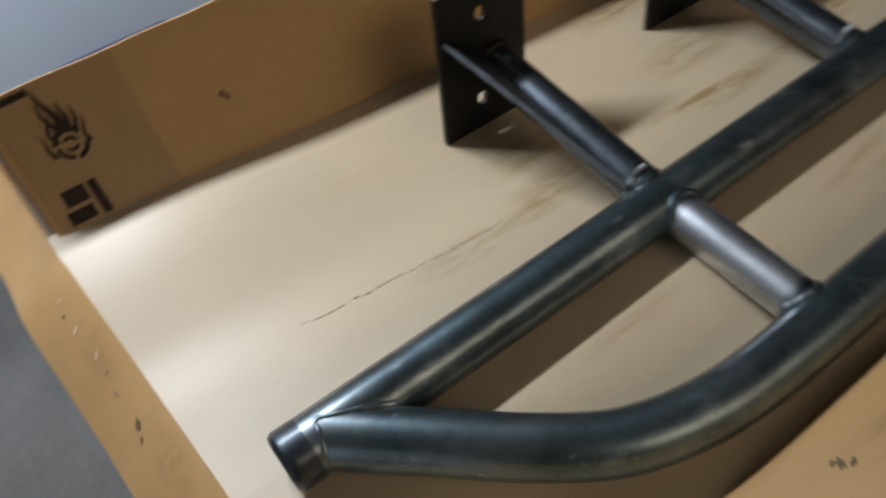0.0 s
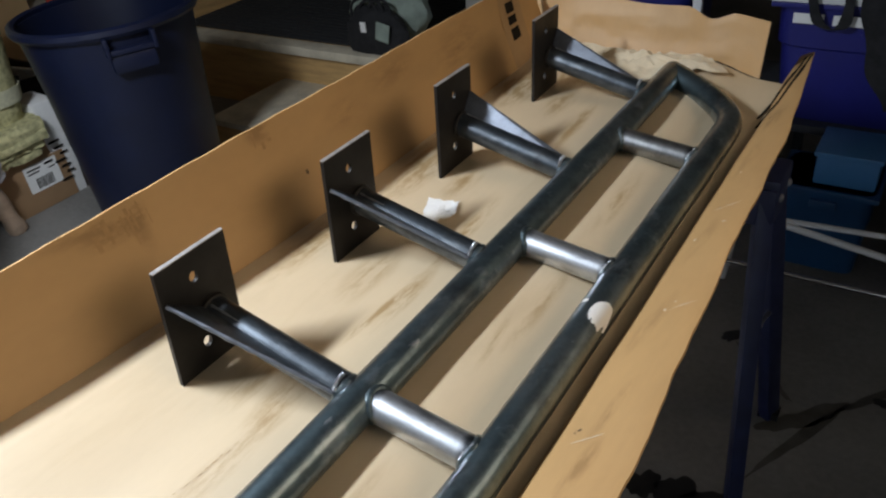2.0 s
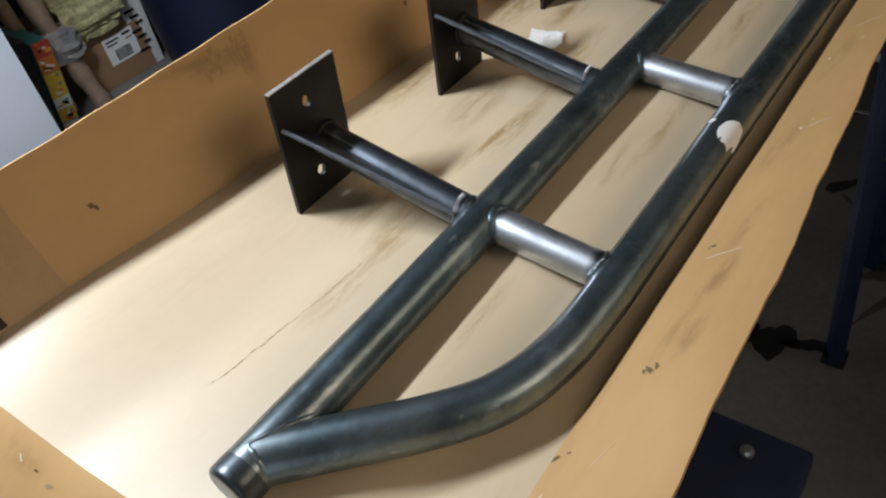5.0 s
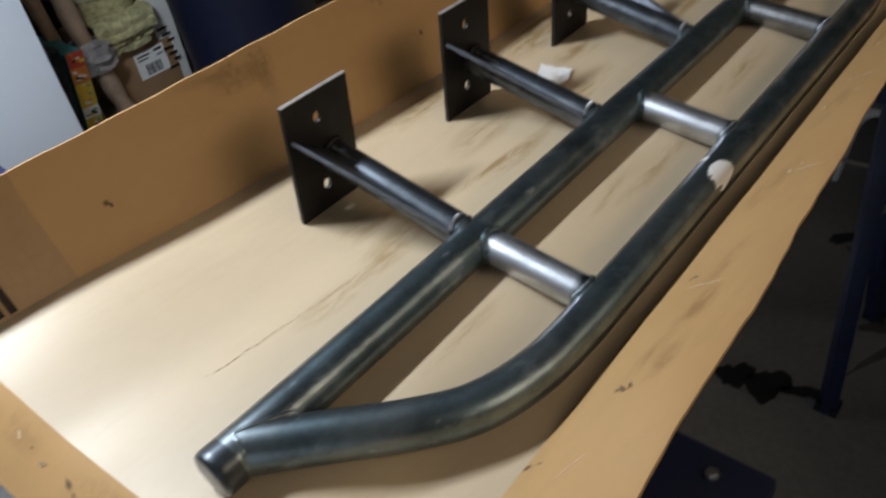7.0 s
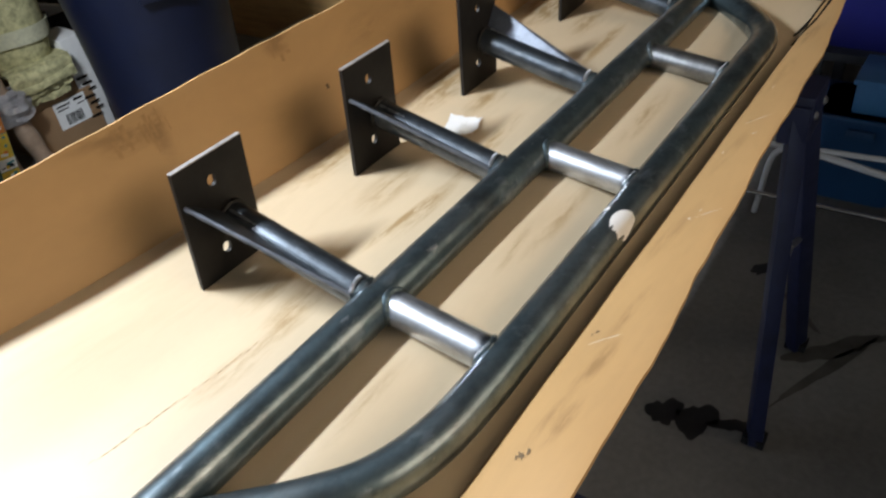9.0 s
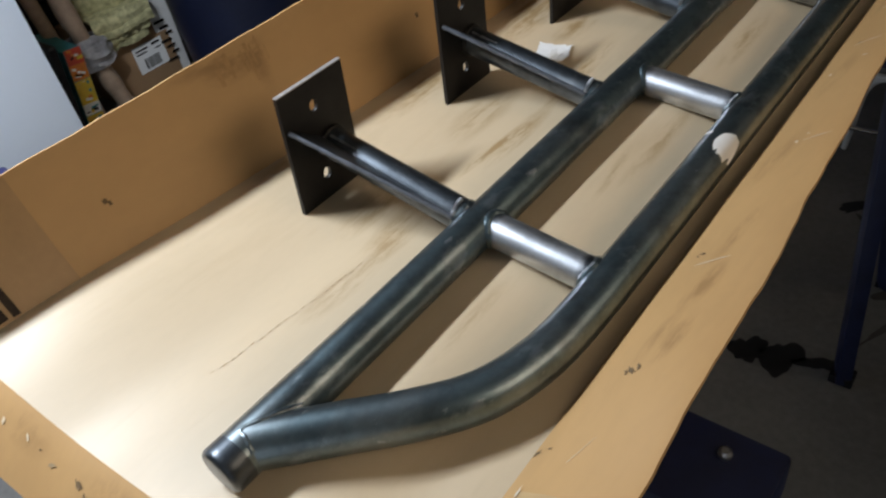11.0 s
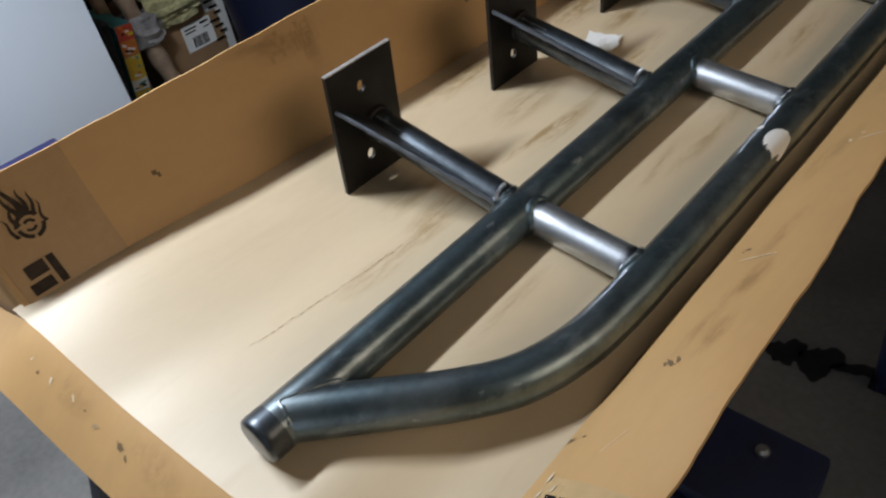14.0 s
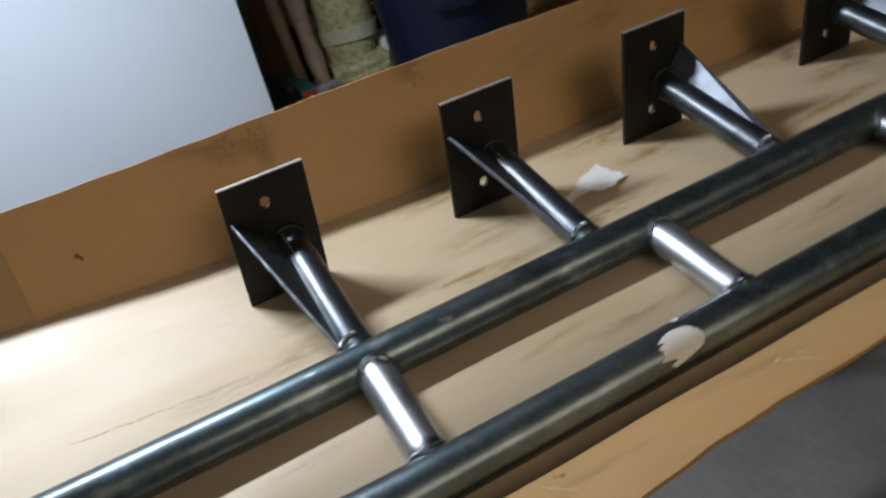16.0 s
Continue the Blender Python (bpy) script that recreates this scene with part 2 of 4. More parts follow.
SCUFF = material("faint_scuff", (0.43, 0.31, 0.18), 0.6, vary=0.25, scale=40, bump=0.0)
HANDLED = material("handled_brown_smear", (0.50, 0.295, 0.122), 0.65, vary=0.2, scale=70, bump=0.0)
INK_FADED = material("faded_brown_ink", (0.045, 0.028, 0.018), 0.6, vary=0.5, scale=90, bump=0.0, spec=0.3)
DIRT = material("brown_smudge", (0.20, 0.13, 0.065), 0.8, vary=0.4, scale=60, bump=0.0)
CONCRETE = material("garage_concrete", (0.23, 0.22, 0.205), 0.75, vary=0.45, scale=2.2, fine=60, bump=0.15)
OIL = material("oil_stain", (0.02, 0.018, 0.017), 0.45, vary=0.4, scale=20, bump=0.02)
WALLPAINT = material("wall_paint", (0.46, 0.41, 0.35), 0.8, vary=0.1, scale=3, bump=0.05)
BLUE_STEEL = material("dark_blue_painted_steel", (0.009, 0.015, 0.060), 0.5, vary=0.3, scale=20, bump=0.04)
BOLT = material("zinc_bolt", (0.6, 0.6, 0.6), 0.3, metal=1.0, vary=0.2, scale=60)
BIN_BLUE = material("navy_bin_plastic", (0.005, 0.009, 0.033), 0.45, vary=0.3, scale=6, fine=90, bump=0.05)
TOTE_NAVY = material("navy_tote_plastic", (0.018, 0.020, 0.17), 0.35, vary=0.2, scale=6, bump=0.03)
TOTE_BLUE = material("light_blue_tote_plastic", (0.018, 0.075, 0.19), 0.35, vary=0.2, scale=6, bump=0.03)
WHITE_PLASTIC = material("white_plastic", (0.75, 0.76, 0.78), 0.4, vary=0.08, scale=8, bump=0.02)
ENAMEL = material("white_enamel_panel", (0.79, 0.87, 0.98), 0.4, vary=0.04, scale=2, bump=0.02)
PLYWOOD = material("plywood", (0.60, 0.38, 0.16), 0.6, vary=0.3, scale=6, fine=60, bump=0.1, stretch=(1, 1, 8))
NOSING = material("worn_board", (0.60, 0.54, 0.42), 0.75, vary=0.3, scale=12, fine=80, bump=0.15)
MAT = material("black_rubber_mat", (0.022, 0.023, 0.025), 0.85, vary=0.4, scale=60, fine=300, bump=0.4)
GREY_METAL = material("grey_cabinet_steel", (0.45, 0.45, 0.43), 0.4, vary=0.1, scale=4, bump=0.02)
BOX_BROWN = material("brown_box_board", (0.36, 0.22, 0.115), 0.75, vary=0.15, scale=6, bump=0.06)
BOX_TAN = material("tan_box_board", (0.60, 0.40, 0.20), 0.75, vary=0.12, scale=6, bump=0.06)
GREEN_CLOTH = material("green_woven_cloth", (0.60, 0.56, 0.30), 0.95, vary=0.55, scale=45, fine=300, bump=0.6)
BAG_CLOTH = material("pale_green_cloth", (0.30, 0.36, 0.31), 0.9, vary=0.3, scale=20, fine=200, bump=0.3)
BLACK_CLOTH = material("black_cloth", (0.015, 0.015, 0.017), 0.9, vary=0.5, scale=30, bump=0.3)
ROLL = material("tan_wrapped_roll", (0.50, 0.37, 0.27), 0.4, vary=0.4, scale=12, fine=60, bump=0.3)
FILM = material("cloudy_plastic_film", (0.45, 0.44, 0.46), 0.2, vary=0.5, scale=14, bump=0.5)
CHROME = material("chrome_tube", (0.6, 0.6, 0.62), 0.2, metal=1.0, vary=0.2, scale=20)
RED = material("red_print", (0.62, 0.08, 0.04), 0.4, vary=0.2, scale=40, bump=0)
YELLOW = material("yellow_print", (0.80, 0.55, 0.05), 0.4, vary=0.2, scale=40, bump=0)
TEAL = material("teal_print", (0.06, 0.30, 0.33), 0.4, vary=0.2, scale=40, bump=0)
ORANGE = material("orange_print", (0.75, 0.24, 0.04), 0.4, vary=0.2, scale=40, bump=0)
SLATE = material("dark_slate_plastic", (0.035, 0.04, 0.05), 0.5, vary=0.3, scale=12, bump=0.05)
TOTE_SKY = material("sky_blue_plastic", (0.06, 0.21, 0.45), 0.35, vary=0.15, scale=6, bump=0.03)
PALE_BAND = material("pale_band_cloth", (0.62, 0.60, 0.42), 0.9, vary=0.2, scale=60, bump=0.3)
DAMP = material("damp_concrete", (0.085, 0.08, 0.065), 0.5, vary=0.4, scale=14, bump=0.05)


# ---- mesh helpers ----
def smooth(a, b, v):
    t = max(0.0, min(1.0, (v - a) / (b - a)))
    return t * t * (3 - 2 * t)


def thing(name, place, label, category, group="", kind=""):
    ob = new(name)
    ob.empty_display_size = 0.05
    ob.location = place
    return tagged(ob, label, category, group, kind)


def base_of(parent):
    at = Vector((0, 0, 0))
    while parent:
        at += parent.location
        parent = parent.parent
    return at


def part(name, bm, mat, parent=None, label="", flat=False, bevel=0.0):
    """Links a bmesh, made in world coordinates, as one mesh object under its parent."""
    if bevel:
        bmesh.ops.bevel(bm, geom=bm.edges[:], offset=bevel, segments=2, affect="EDGES", profile=0.6)
    bmesh.ops.recalc_face_normals(bm, faces=bm.faces)
    me = bpy.data.meshes.new(name)
    bm.to_mesh(me)
    bm.free()
    at = base_of(parent)
    me.transform(Matrix.Translation(-at))
    me.materials.append(mat)
    if not flat:
        me.shade_smooth()
        me.set_sharp_from_angle(angle=radians(35))
    ob = new(name, me)
    ob.parent = parent
    if label:
        tagged(ob, label)
    return ob


def box(center, size, m=None, bm=None):
    bm = bm or bmesh.new()
    made = bmesh.ops.create_cube(bm, size=1.0)
    mat = Matrix.Translation(center) @ (m or Matrix()) @ Matrix.Diagonal((*size, 1))
    bmesh.ops.transform(bm, matrix=mat, verts=made["verts"])
    return bm


def sheet(f, nu, nv, thick, bm=None):
    """A sheet of some thickness over f(u, v), u and v from 0 to 1; the thickness lies below."""
    bm = bm or bmesh.new()
    top = [[Vector(f(i / nu, j / nv)) for j in range(nv + 1)] for i in range(nu + 1)]
    rows = []
    for side in (0, 1):
        grid = []
        for i in range(nu + 1):
            line = []
            for j in range(nv + 1):
                du = top[min(i + 1, nu)][j] - top[max(i - 1, 0)][j]
                dv = top[i][min(j + 1, nv)] - top[i][max(j - 1, 0)]
                n = du.cross(dv).normalized()
                line.append(bm.verts.new(top[i][j] - n * thick * side))
            grid.append(line)
        rows.append(grid)
    a, b = rows
    for i in range(nu):
        for j in range(nv):
            bm.faces.new((a[i][j], a[i + 1][j], a[i + 1][j + 1], a[i][j + 1]))
            bm.faces.new((b[i][j], b[i][j + 1], b[i + 1][j + 1], b[i + 1][j]))
    rim = [(i, 0) for i in range(nu)] + [(nu, j) for j in range(nv)] + [(i, nv) for i in range(nu, 0, -1)] + [(0, j) for j in range(nv, 0, -1)]
    for k, (i, j) in enumerate(rim):
        p, q = rim[(k + 1) % len(rim)]
        bm.faces.new((a[i][j], b[i][j], b[p][q], a[p][q]))
    return bm


def pipe(points, radius, sides=28, cap=True, bm=None, round_end=0.0):
    """A round bar swept along points."""
    bm = bm or bmesh.new()
    pts = [Vector(p) for p in points]
    rings = []
    up = Vector((0, 0, 1))
    prev = None
    for i, p in enumerate(pts):
        d = (pts[min(i + 1, len(pts) - 1)] - pts[max(i - 1, 0)]).normalized()
        if prev is None:
            side = d.cross(up) if abs(d.z) < 0.95 else d.cross(Vector((1, 0, 0)))
        else:
            side = prev - d * prev.dot(d)
        side.normalize()
        prev = side
        other = side.cross(d)
        r = radius[i] if isinstance(radius, (list, tuple)) else radius
        rings.append([bm.verts.new(p + (side * math.cos(a) + other * math.sin(a)) * r) for a in (2 * math.pi * k / sides for k in range(sides))])
    for a, b in zip(rings, rings[1:]):
        for k in range(sides):
            bm.faces.new((a[k], a[(k + 1) % sides], b[(k + 1) % sides], b[k]))
    if cap:
        bm.faces.new(rings[0][::-1])
        bm.faces.new(rings[-1])
    return bm


def catmull(points, steps=10):
    pts = [Vector(p) for p in points]
    out = []
    for i in range(len(pts) - 1):
        p0, p1, p2, p3 = pts[max(i - 1, 0)], pts[i], pts[i + 1], pts[min(i + 2, len(pts) - 1)]
        for k in range(steps):
            t = k / steps
            out.append(0.5 * (2 * p1 + (p2 - p0) * t + (2 * p0 - 5 * p1 + 4 * p2 - p3) * t * t + (3 * p1 - p0 - 3 * p2 + p3) * t ** 3))
    out.append(pts[-1])
    return out


def ring_bead(center, axis, radius, thick, wobble=0.0, sides=40, squash=None):
    """A lumpy closed bead round an axis."""
    d = Vector(axis).normalized()
    s = d.orthogonal().normalized()
    o = d.cross(s)
    bm = bmesh.new()
    rings = []
    for k in range(sides):
        a = 2 * math.pi * k / sides
        out = s * math.cos(a) + o * math.sin(a)
        c = Vector(center) + out * radius
        if squash:
            c = squash(c)
        t = thick * (1 + wobble * math.sin(a * 13))
        rings.append([bm.verts.new(c + (out * math.cos(b) + d * math.sin(b)) * t) for b in (2 * math.pi * j / 8 for j in range(8))])
    for k in range(sides):
        a, b = rings[k], rings[(k + 1) % sides]
        for j in range(8):
            bm.faces.new((a[j], b[j], b[(j + 1) % 8], a[(j + 1) % 8]))
    return bm


# ---- the garage: floor, walls, ceiling ----
def structure(name, bm, mat, label, category):
    return tagged(part(name, bm, mat), label, category, kind="structure")


structure("floor", box((-0.2, 1.2, -0.05), (7.6, 8.0, 0.1)), CONCRETE, "grey stained concrete garage floor", "floor")
structure("wall_west", box((-4.05, 1.2, 1.25), (0.1, 8.0, 2.5)), WALLPAINT, "plain beige painted garage wall", "wall")
structure("wall_east", box((3.65, 1.2, 1.25), (0.1, 8.0, 2.5)), WALLPAINT, "plain beige painted garage wall", "wall")
structure("wall_south", box((-0.2, -2.85, 1.25), (7.6, 0.1, 2.5)), WALLPAINT, "plain beige painted garage wall", "wall")
structure("wall_north", box((-0.2, 5.25, 1.25), (7.6, 0.1, 2.5)), WALLPAINT, "plain beige painted garage wall", "wall")
structure("ceiling", box((-0.2, 1.2, 2.55), (7.6, 8.0, 0.1)), WALLPAINT, "plain painted garage ceiling", "ceiling")


# ---- the shallow cardboard box ----
def along(y, knots):
    """Straight lines between knots of (y, value)."""
    for (y0, v0), (y1, v1) in zip(knots, knots[1:]):
        if y < y1:
            return v0 + (v1 - v0) * max(0.0, (y - y0) / (y1 - y0))
    return knots[-1][1]


def fz(x, y):
    """Height of the box's sagging bottom."""
    z = 0.792
    near = smooth(0.45, -0.40, y)
    z += (0.012 + 0.034 * near) * smooth(-0.14, -0.34, x) + 0.014 * smooth(-0.12, -0.46, y) * smooth(0.02, -0.25, x)
    z += 0.003 * smooth(-0.12, -0.20, x) - 0.020 * smooth(0.07, 0.175, x)
    z += 0.020 * smooth(1.04, 1.19, y) + 0.006 * smooth(0.9, 1.1, y) * math.sin(x * 19)
    return z + 0.0010 * math.sin(y * 9 + x * 4)


XW, XE, YF = -0.320, 0.227, 1.19


def fold(x):
    return -0.434 + 0.07 * x


carton = thing("cardboard_box", (0, 0.35, 0.785), "large shallow cut-open brown cardboard box lying on sawhorses", "box")


def bottom(u, v):
    x = XW - 0.008 + (XE + 0.002 - XW + 0.008) * u
    y = fold(x) + (YF - fold(x)) * v
    return (x, y, fz(x, y))


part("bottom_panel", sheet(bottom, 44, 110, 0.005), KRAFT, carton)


def wall_point(u, v):
    y = -0.72 + 1.92 * u
    tail = max(0.0, fold(XW) + 0.012 - y)
    zb = fz(XW, max(y, fold(XW))) - 0.006 - 0.045 * smooth(0.0, 0.09, tail)
    top = 0.982 + 0.002 * math.sin(y * 7) - 0.012 * smooth(0.7, 1.2, y) + 0.0006 * math.sin(y * 61)
    x = XW - 0.05 * v - 0.005 * math.sin(v * 3.1) + 0.002 * math.sin(y * 5) - 0.92 * tail
    return (x, y + 0.92 * tail, zb + (top - zb) * v)


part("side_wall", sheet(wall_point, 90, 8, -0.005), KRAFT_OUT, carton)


def flap_point(u, v):
    """The splayed side flap: from its crease up to its free edge."""
    y = -0.44 + 1.80 * v
    x1 = along(y, ((-0.45, 0.345), (-0.17, 0.339), (0.1, 0.331), (0.41, 0.314), (0.55, 0.306), (0.88, 0.297), (1.36, 0.256))) + 0.0010 * math.sin(y * 23)
    z1 = along(y, ((-0.45, 0.836), (-0.17, 0.834), (0.1, 0.829), (0.41, 0.821), (0.7, 0.812), (1.0, 0.803), (1.36, 0.800)))
    x1 += 0.003 * noise.noise((y * 8, 0, 1)) + 0.0015 * noise.noise((y * 27, 0, 4))
    z1 += 0.005 * noise.noise((y * 6, 0, 9))
    x = 0.212 + (x1 - 0.212) * u
    w = max(0.0, (x - XE) / (x1 - XE))
    z0 = fz(XE, min(y, 1.19)) + 0.0005
    step = 0.013 * smooth(-0.22, -0.06, y) * smooth(1.15, 0.95, y)
    rise = step * smooth(0.0, 0.13, w) + (z1 - z0 - step) * (1 - (1 - w) ** 1.4)
    return (x, y, z0 + rise + 0.0006 * math.sin(y * 31 + u * 5))


def flap_sheet(u, v):
    """The flap from its crease to its free edge."""
    start = (XE - 0.212) / (Vector(flap_point(1.0, v)).x - 0.212)
    return flap_point(start + (1 - start) * u, v)


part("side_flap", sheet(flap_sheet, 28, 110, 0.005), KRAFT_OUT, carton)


def near_flap(u, v):
    x = XW - 0.25 + 0.772 * u
    xx = max(x, XW + 0.02)
    return (x, fold(x) - 0.062 * v, fz(xx, fold(x)) + 0.001 - 0.050 * v ** 1.2 - 0.030 * smooth(-0.28, -0.42, x))


part("end_flap", sheet(near_flap, 40, 6, -0.005), KRAFT_OUT, carton)


def far_wall(u, v):
    x = -0.374 + 0.552 * u
    zb = fz(max(x, XW), YF)
    crumple = 0.004 * math.sin(u * 9) * (1 - v) + 0.010 * abs(noise.noise((u * 3.1, v * 1.6, 2))) + 0.005 * abs(noise.noise((u * 14, v * 5, 5))) * (1 - v)
    return (x, YF + 0.04 * v + crumple, zb + (0.948 - 0.045 * u + 0.006 * math.sin(u * 10) - 0.022 * smooth(0.10, 0.0, abs(u - 0.78)) - zb) * v)


part("end_wall", sheet(far_wall, 60, 16, 0.005), KRAFT_OUT, carton)


def torn(u, v):
    """The crumpled, delaminated liner at the far end."""
    a = 2 * math.pi * u
    r = v * (1 + 0.18 * math.sin(3 * a) + 0.10 * math.sin(7 * a + 1))
    x, y = -0.055 + 0.155 * r * math.cos(a), 1.135 + 0.055 * r * math.sin(a)
    z = max(fz(max(x, XW), min(y, YF)), 0.792) + 0.009 + 0.034 * (1 - v) * (0.6 + 0.9 * abs(noise.noise((x * 26, y * 34, 0)))) + 0.014 * abs(noise.noise((x * 55, y * 55, 3)))
    return (x, y, z)


part("torn_liner", sheet(torn, 48, 14, 0.002), KRAFT_TORN, carton, "pale torn and crumpled cardboard liner")


def patch_on(f, u0, u1, v0, v1, nu, nv, lift):
    """A thin sheet that follows f between two pairs of parameters."""
    def g(u, v):
        return f(u0 + (u1 - u0) * u, v0 + (v1 - v0) * v)
    bm = bmesh.new()
    rows = []
    for i in range(nu + 1):
        row = []
        for j in range(nv + 1):
            u, v = i / nu, j / nv
            p = Vector(g(u, v))
            n = (Vector(g(u + 0.01, v)) - p).cross(Vector(g(u, v + 0.01)) - p).normalized()
            row.append(bm.verts.new(p + n * lift))
        rows.append(row)
    for i in range(nu):
        for j in range(nv):
            bm.faces.new((rows[i][j], rows[i + 1][j], rows[i + 1][j + 1], rows[i][j + 1]))
    return bm


def wu(y):
    return (y + 0.72) / 1.92


def fv(y):
    return (y + 0.44) / 1.80


# packing tape and its printing, as plain bars and a plain flame-like shape
def wall_in(u, v):
    return wall_point(v, u)


def on_wall(y0, y1, v0, v1, lift=0.0014, ny=6, nv=6):
    return patch_on(wall_in, v0, v1, wu(y0), wu(y1), nv, ny, -(lift + 0.005))


tape = part("packing_tape", on_wall(-0.560, -0.318, 0.02, 0.99, 0.0008, 14, 8), TAPE, carton, "brown packing tape over the corner")
for y0, y1, v0, v1 in ((-0.430, -0.404, 0.05, 0.14), (-0.425, -0.402, 0.17, 0.28), (-0.399, -0.390, 0.04, 0.28), (-0.462, -0.400, 0.93, 0.975), (-0.462, -0.452, 0.86, 0.95)):
    part("printed_bar", on_wall(y0, y1, v0, v1, 0.0018, 2, 3), INK_FADED, tape, "black printed bar")
def printed(points):
    bm = bmesh.new()
    bm.faces.new([bm.verts.new(Vector(wall_point(wu(y), v)) + Vector((0.0072, 0, 0.0006))) for y, v in points])
    return part("printed_emblem", bm, INK_FADED, tape, "black printed emblem as a plain shape")


# flame tongues over a broken ring
for yc, v0, width, tall, sway in ((-0.409, 0.50, 0.0024, 0.20, -0.006), (-0.403, 0.58, 0.0030, 0.20, 0.005), (-0.397, 0.63, 0.0034, 0.25, -0.006), (-0.391, 0.64, 0.0046, 0.33, -0.008), (-0.385, 0.63, 0.0034, 0.22, 0.003), (-0.379, 0.60, 0.0028, 0.20, 0.006), (-0.374, 0.52, 0.0022, 0.19, 0.002)):
    def bow(k):
        return sway * (k / 7) ** 2 + 0.0018 * math.sin(k * 0.95 + yc * 900)
    left = [(yc - width * (1 - k / 7) ** 0.7 + bow(k), v0 + tall * k / 7) for k in range(8)]
    right = [(yc + width * (1 - k / 7) ** 0.7 + bow(k), v0 + tall * k / 7) for k in range(6, -1, -1)]
    printed(left + right)
for a0, a1, r0, r1 in ((0.9, 2.9, 0.0115, 0.0165), (3.1, 4.5, 0.0105, 0.0150), (4.75, 6.1, 0.0115, 0.0160), (0.2, 2.4, 0.0040, 0.0078), (3.6, 5.8, 0.0040, 0.0072)):
    steps = [a0 + (a1 - a0) * k / 12 for k in range(13)]
    ring = [(-0.391 + r1 * math.cos(q), 0.55 + 7.0 * r1 * math.sin(q)) for q in steps]
    ring += [(-0.391 + r0 * math.cos(q), 0.55 + 7.0 * r0 * math.sin(q)) for q in reversed(steps)]
    printed(ring)
flap_tape = part("packing_tape", patch_on(flap_point, 0.22, 0.99, fv(-0.318), fv(-0.240), 10, 8, 0.0008), CLEAR_TAPE, carton, "clear brown packing tape on the flap")
def tape_bar(u0, u1, y0, y1, lean):
    """A plain leaning bar printed on the flap tape."""
    bm = bmesh.new()
    corners = ((u0, y0), (u1, y0), (u1 - lean, y1), (u0 - lean, y1))
    bm.faces.new([bm.verts.new(Vector(flap_point(q, fv(y))) + Vector((-0.0004, 0, 0.0022))) for q, y in corners])
    return part("printed_bar", bm, INK, flap_tape, "black printed bar")


u = 0.33
for k, w in enumerate((0.085, 0.095, 0.095, 0.045, 0.075)):
    tape_bar(u, u + w, -0.2790 + 0.0012 * k, -0.2600 - 0.0002 * k, 0.035)
    u += w + 0.028
tape_bar(u, u + 0.05, -0.2670, -0.2630, 0.01)
u = 0.30
for k in range(9):
    w = 0.055 if k % 4 else 0.035
    tape_bar(u, u + w, -0.2940 + 0.0012 * k, -0.2850 + 0.0012 * k, 0.02)
    u += w + 0.020
# crinkled, torn tape ends
rip = random.Random(21)
for k in range(9):
    u, y = 0.20 + 0.12 * rip.random(), -0.318 + 0.075 * rip.random()
    bm = bmesh.new()
    bm.faces.new([bm.verts.new(Vector(flap_point(u + du, fv(y + dy))) + Vector((0, 0, 0.0026))) for du, dy in ((0, 0), (0.010 + 0.02 * rip.random(), 0.003), (0.03 * rip.random(), 0.008 + 0.006 * rip.random()))])
    part("torn_edge", bm, TAPE_EDGE, flap_tape, "pale crinkled tape edge")
far_tape = part("packing_tape", on_wall(1.03, 1.12, 0.0, 0.98, 0.0008, 5, 6), TAPE, carton, "brown packing tape near the far corner")
for v0, v1 in ((0.35, 0.5), (0.55, 0.66), (0.7, 0.84)):
    part("printed_bar", on_wall(1.055, 1.09, v0, v1, 0.0018, 2, 2), INK, far_tape, "black printed bar")

# smudges, scratches and staple holes in the board
rng = random.Random(4)


def bottom_patch(x0, y0, length, width, skew=0.0):
    bm = bmesh.new()
    n = max(3, int(length / 0.01))
    rows = []
    for k in range(n + 1):
        y = y0 + length * k / n
        w = width * math.sin(math.pi * (0.04 + 0.92 * k / n)) * (0.6 + 0.8 * rng.random())
        xc = x0 + skew * (y - y0)
        rows.append([bm.verts.new((xc + q, y, fz(xc + q, y) + 0.0007)) for q in (-w / 2, w / 2)])
    for a, b in zip(rows, rows[1:]):
        bm.faces.new((a[0], a[1], b[1], b[0]))
    return bm


y = -0.31
while y < -0.09:
    ln = rng.uniform(0.005, 0.014)
    part("scratch", bottom_patch(-0.108 + 0.10 * (y + 0.31) + rng.uniform(-0.0015, 0.0015), y, ln, 0.0013, 0.10), SCUFF, carton)
    y += ln * rng.uniform(1.05, 1.7)
def mark(f, u, v, su, sv, size, mat, lift):
    """A small ragged hole or dent on the sheet f, whose sides are su and sv metres long."""
    bm = bmesh.new()
    ring = []
    turn = rng.uniform(0, 3)
    for k in range(14):
        t = 2 * math.pi * k / 14
        q = size * rng.uniform(0.35, 1.0)
        a, b = q * math.cos(t), 0.45 * q * math.sin(t)
        p = Vector(f(u + (a * math.cos(turn) - b * math.sin(turn)) / su, v + (a * math.sin(turn) + b * math.cos(turn)) / sv))
        ring.append(bm.verts.new(p + Vector((0, 0, lift))))
    bm.faces.new(ring)
    part("dent", bm, mat, carton)


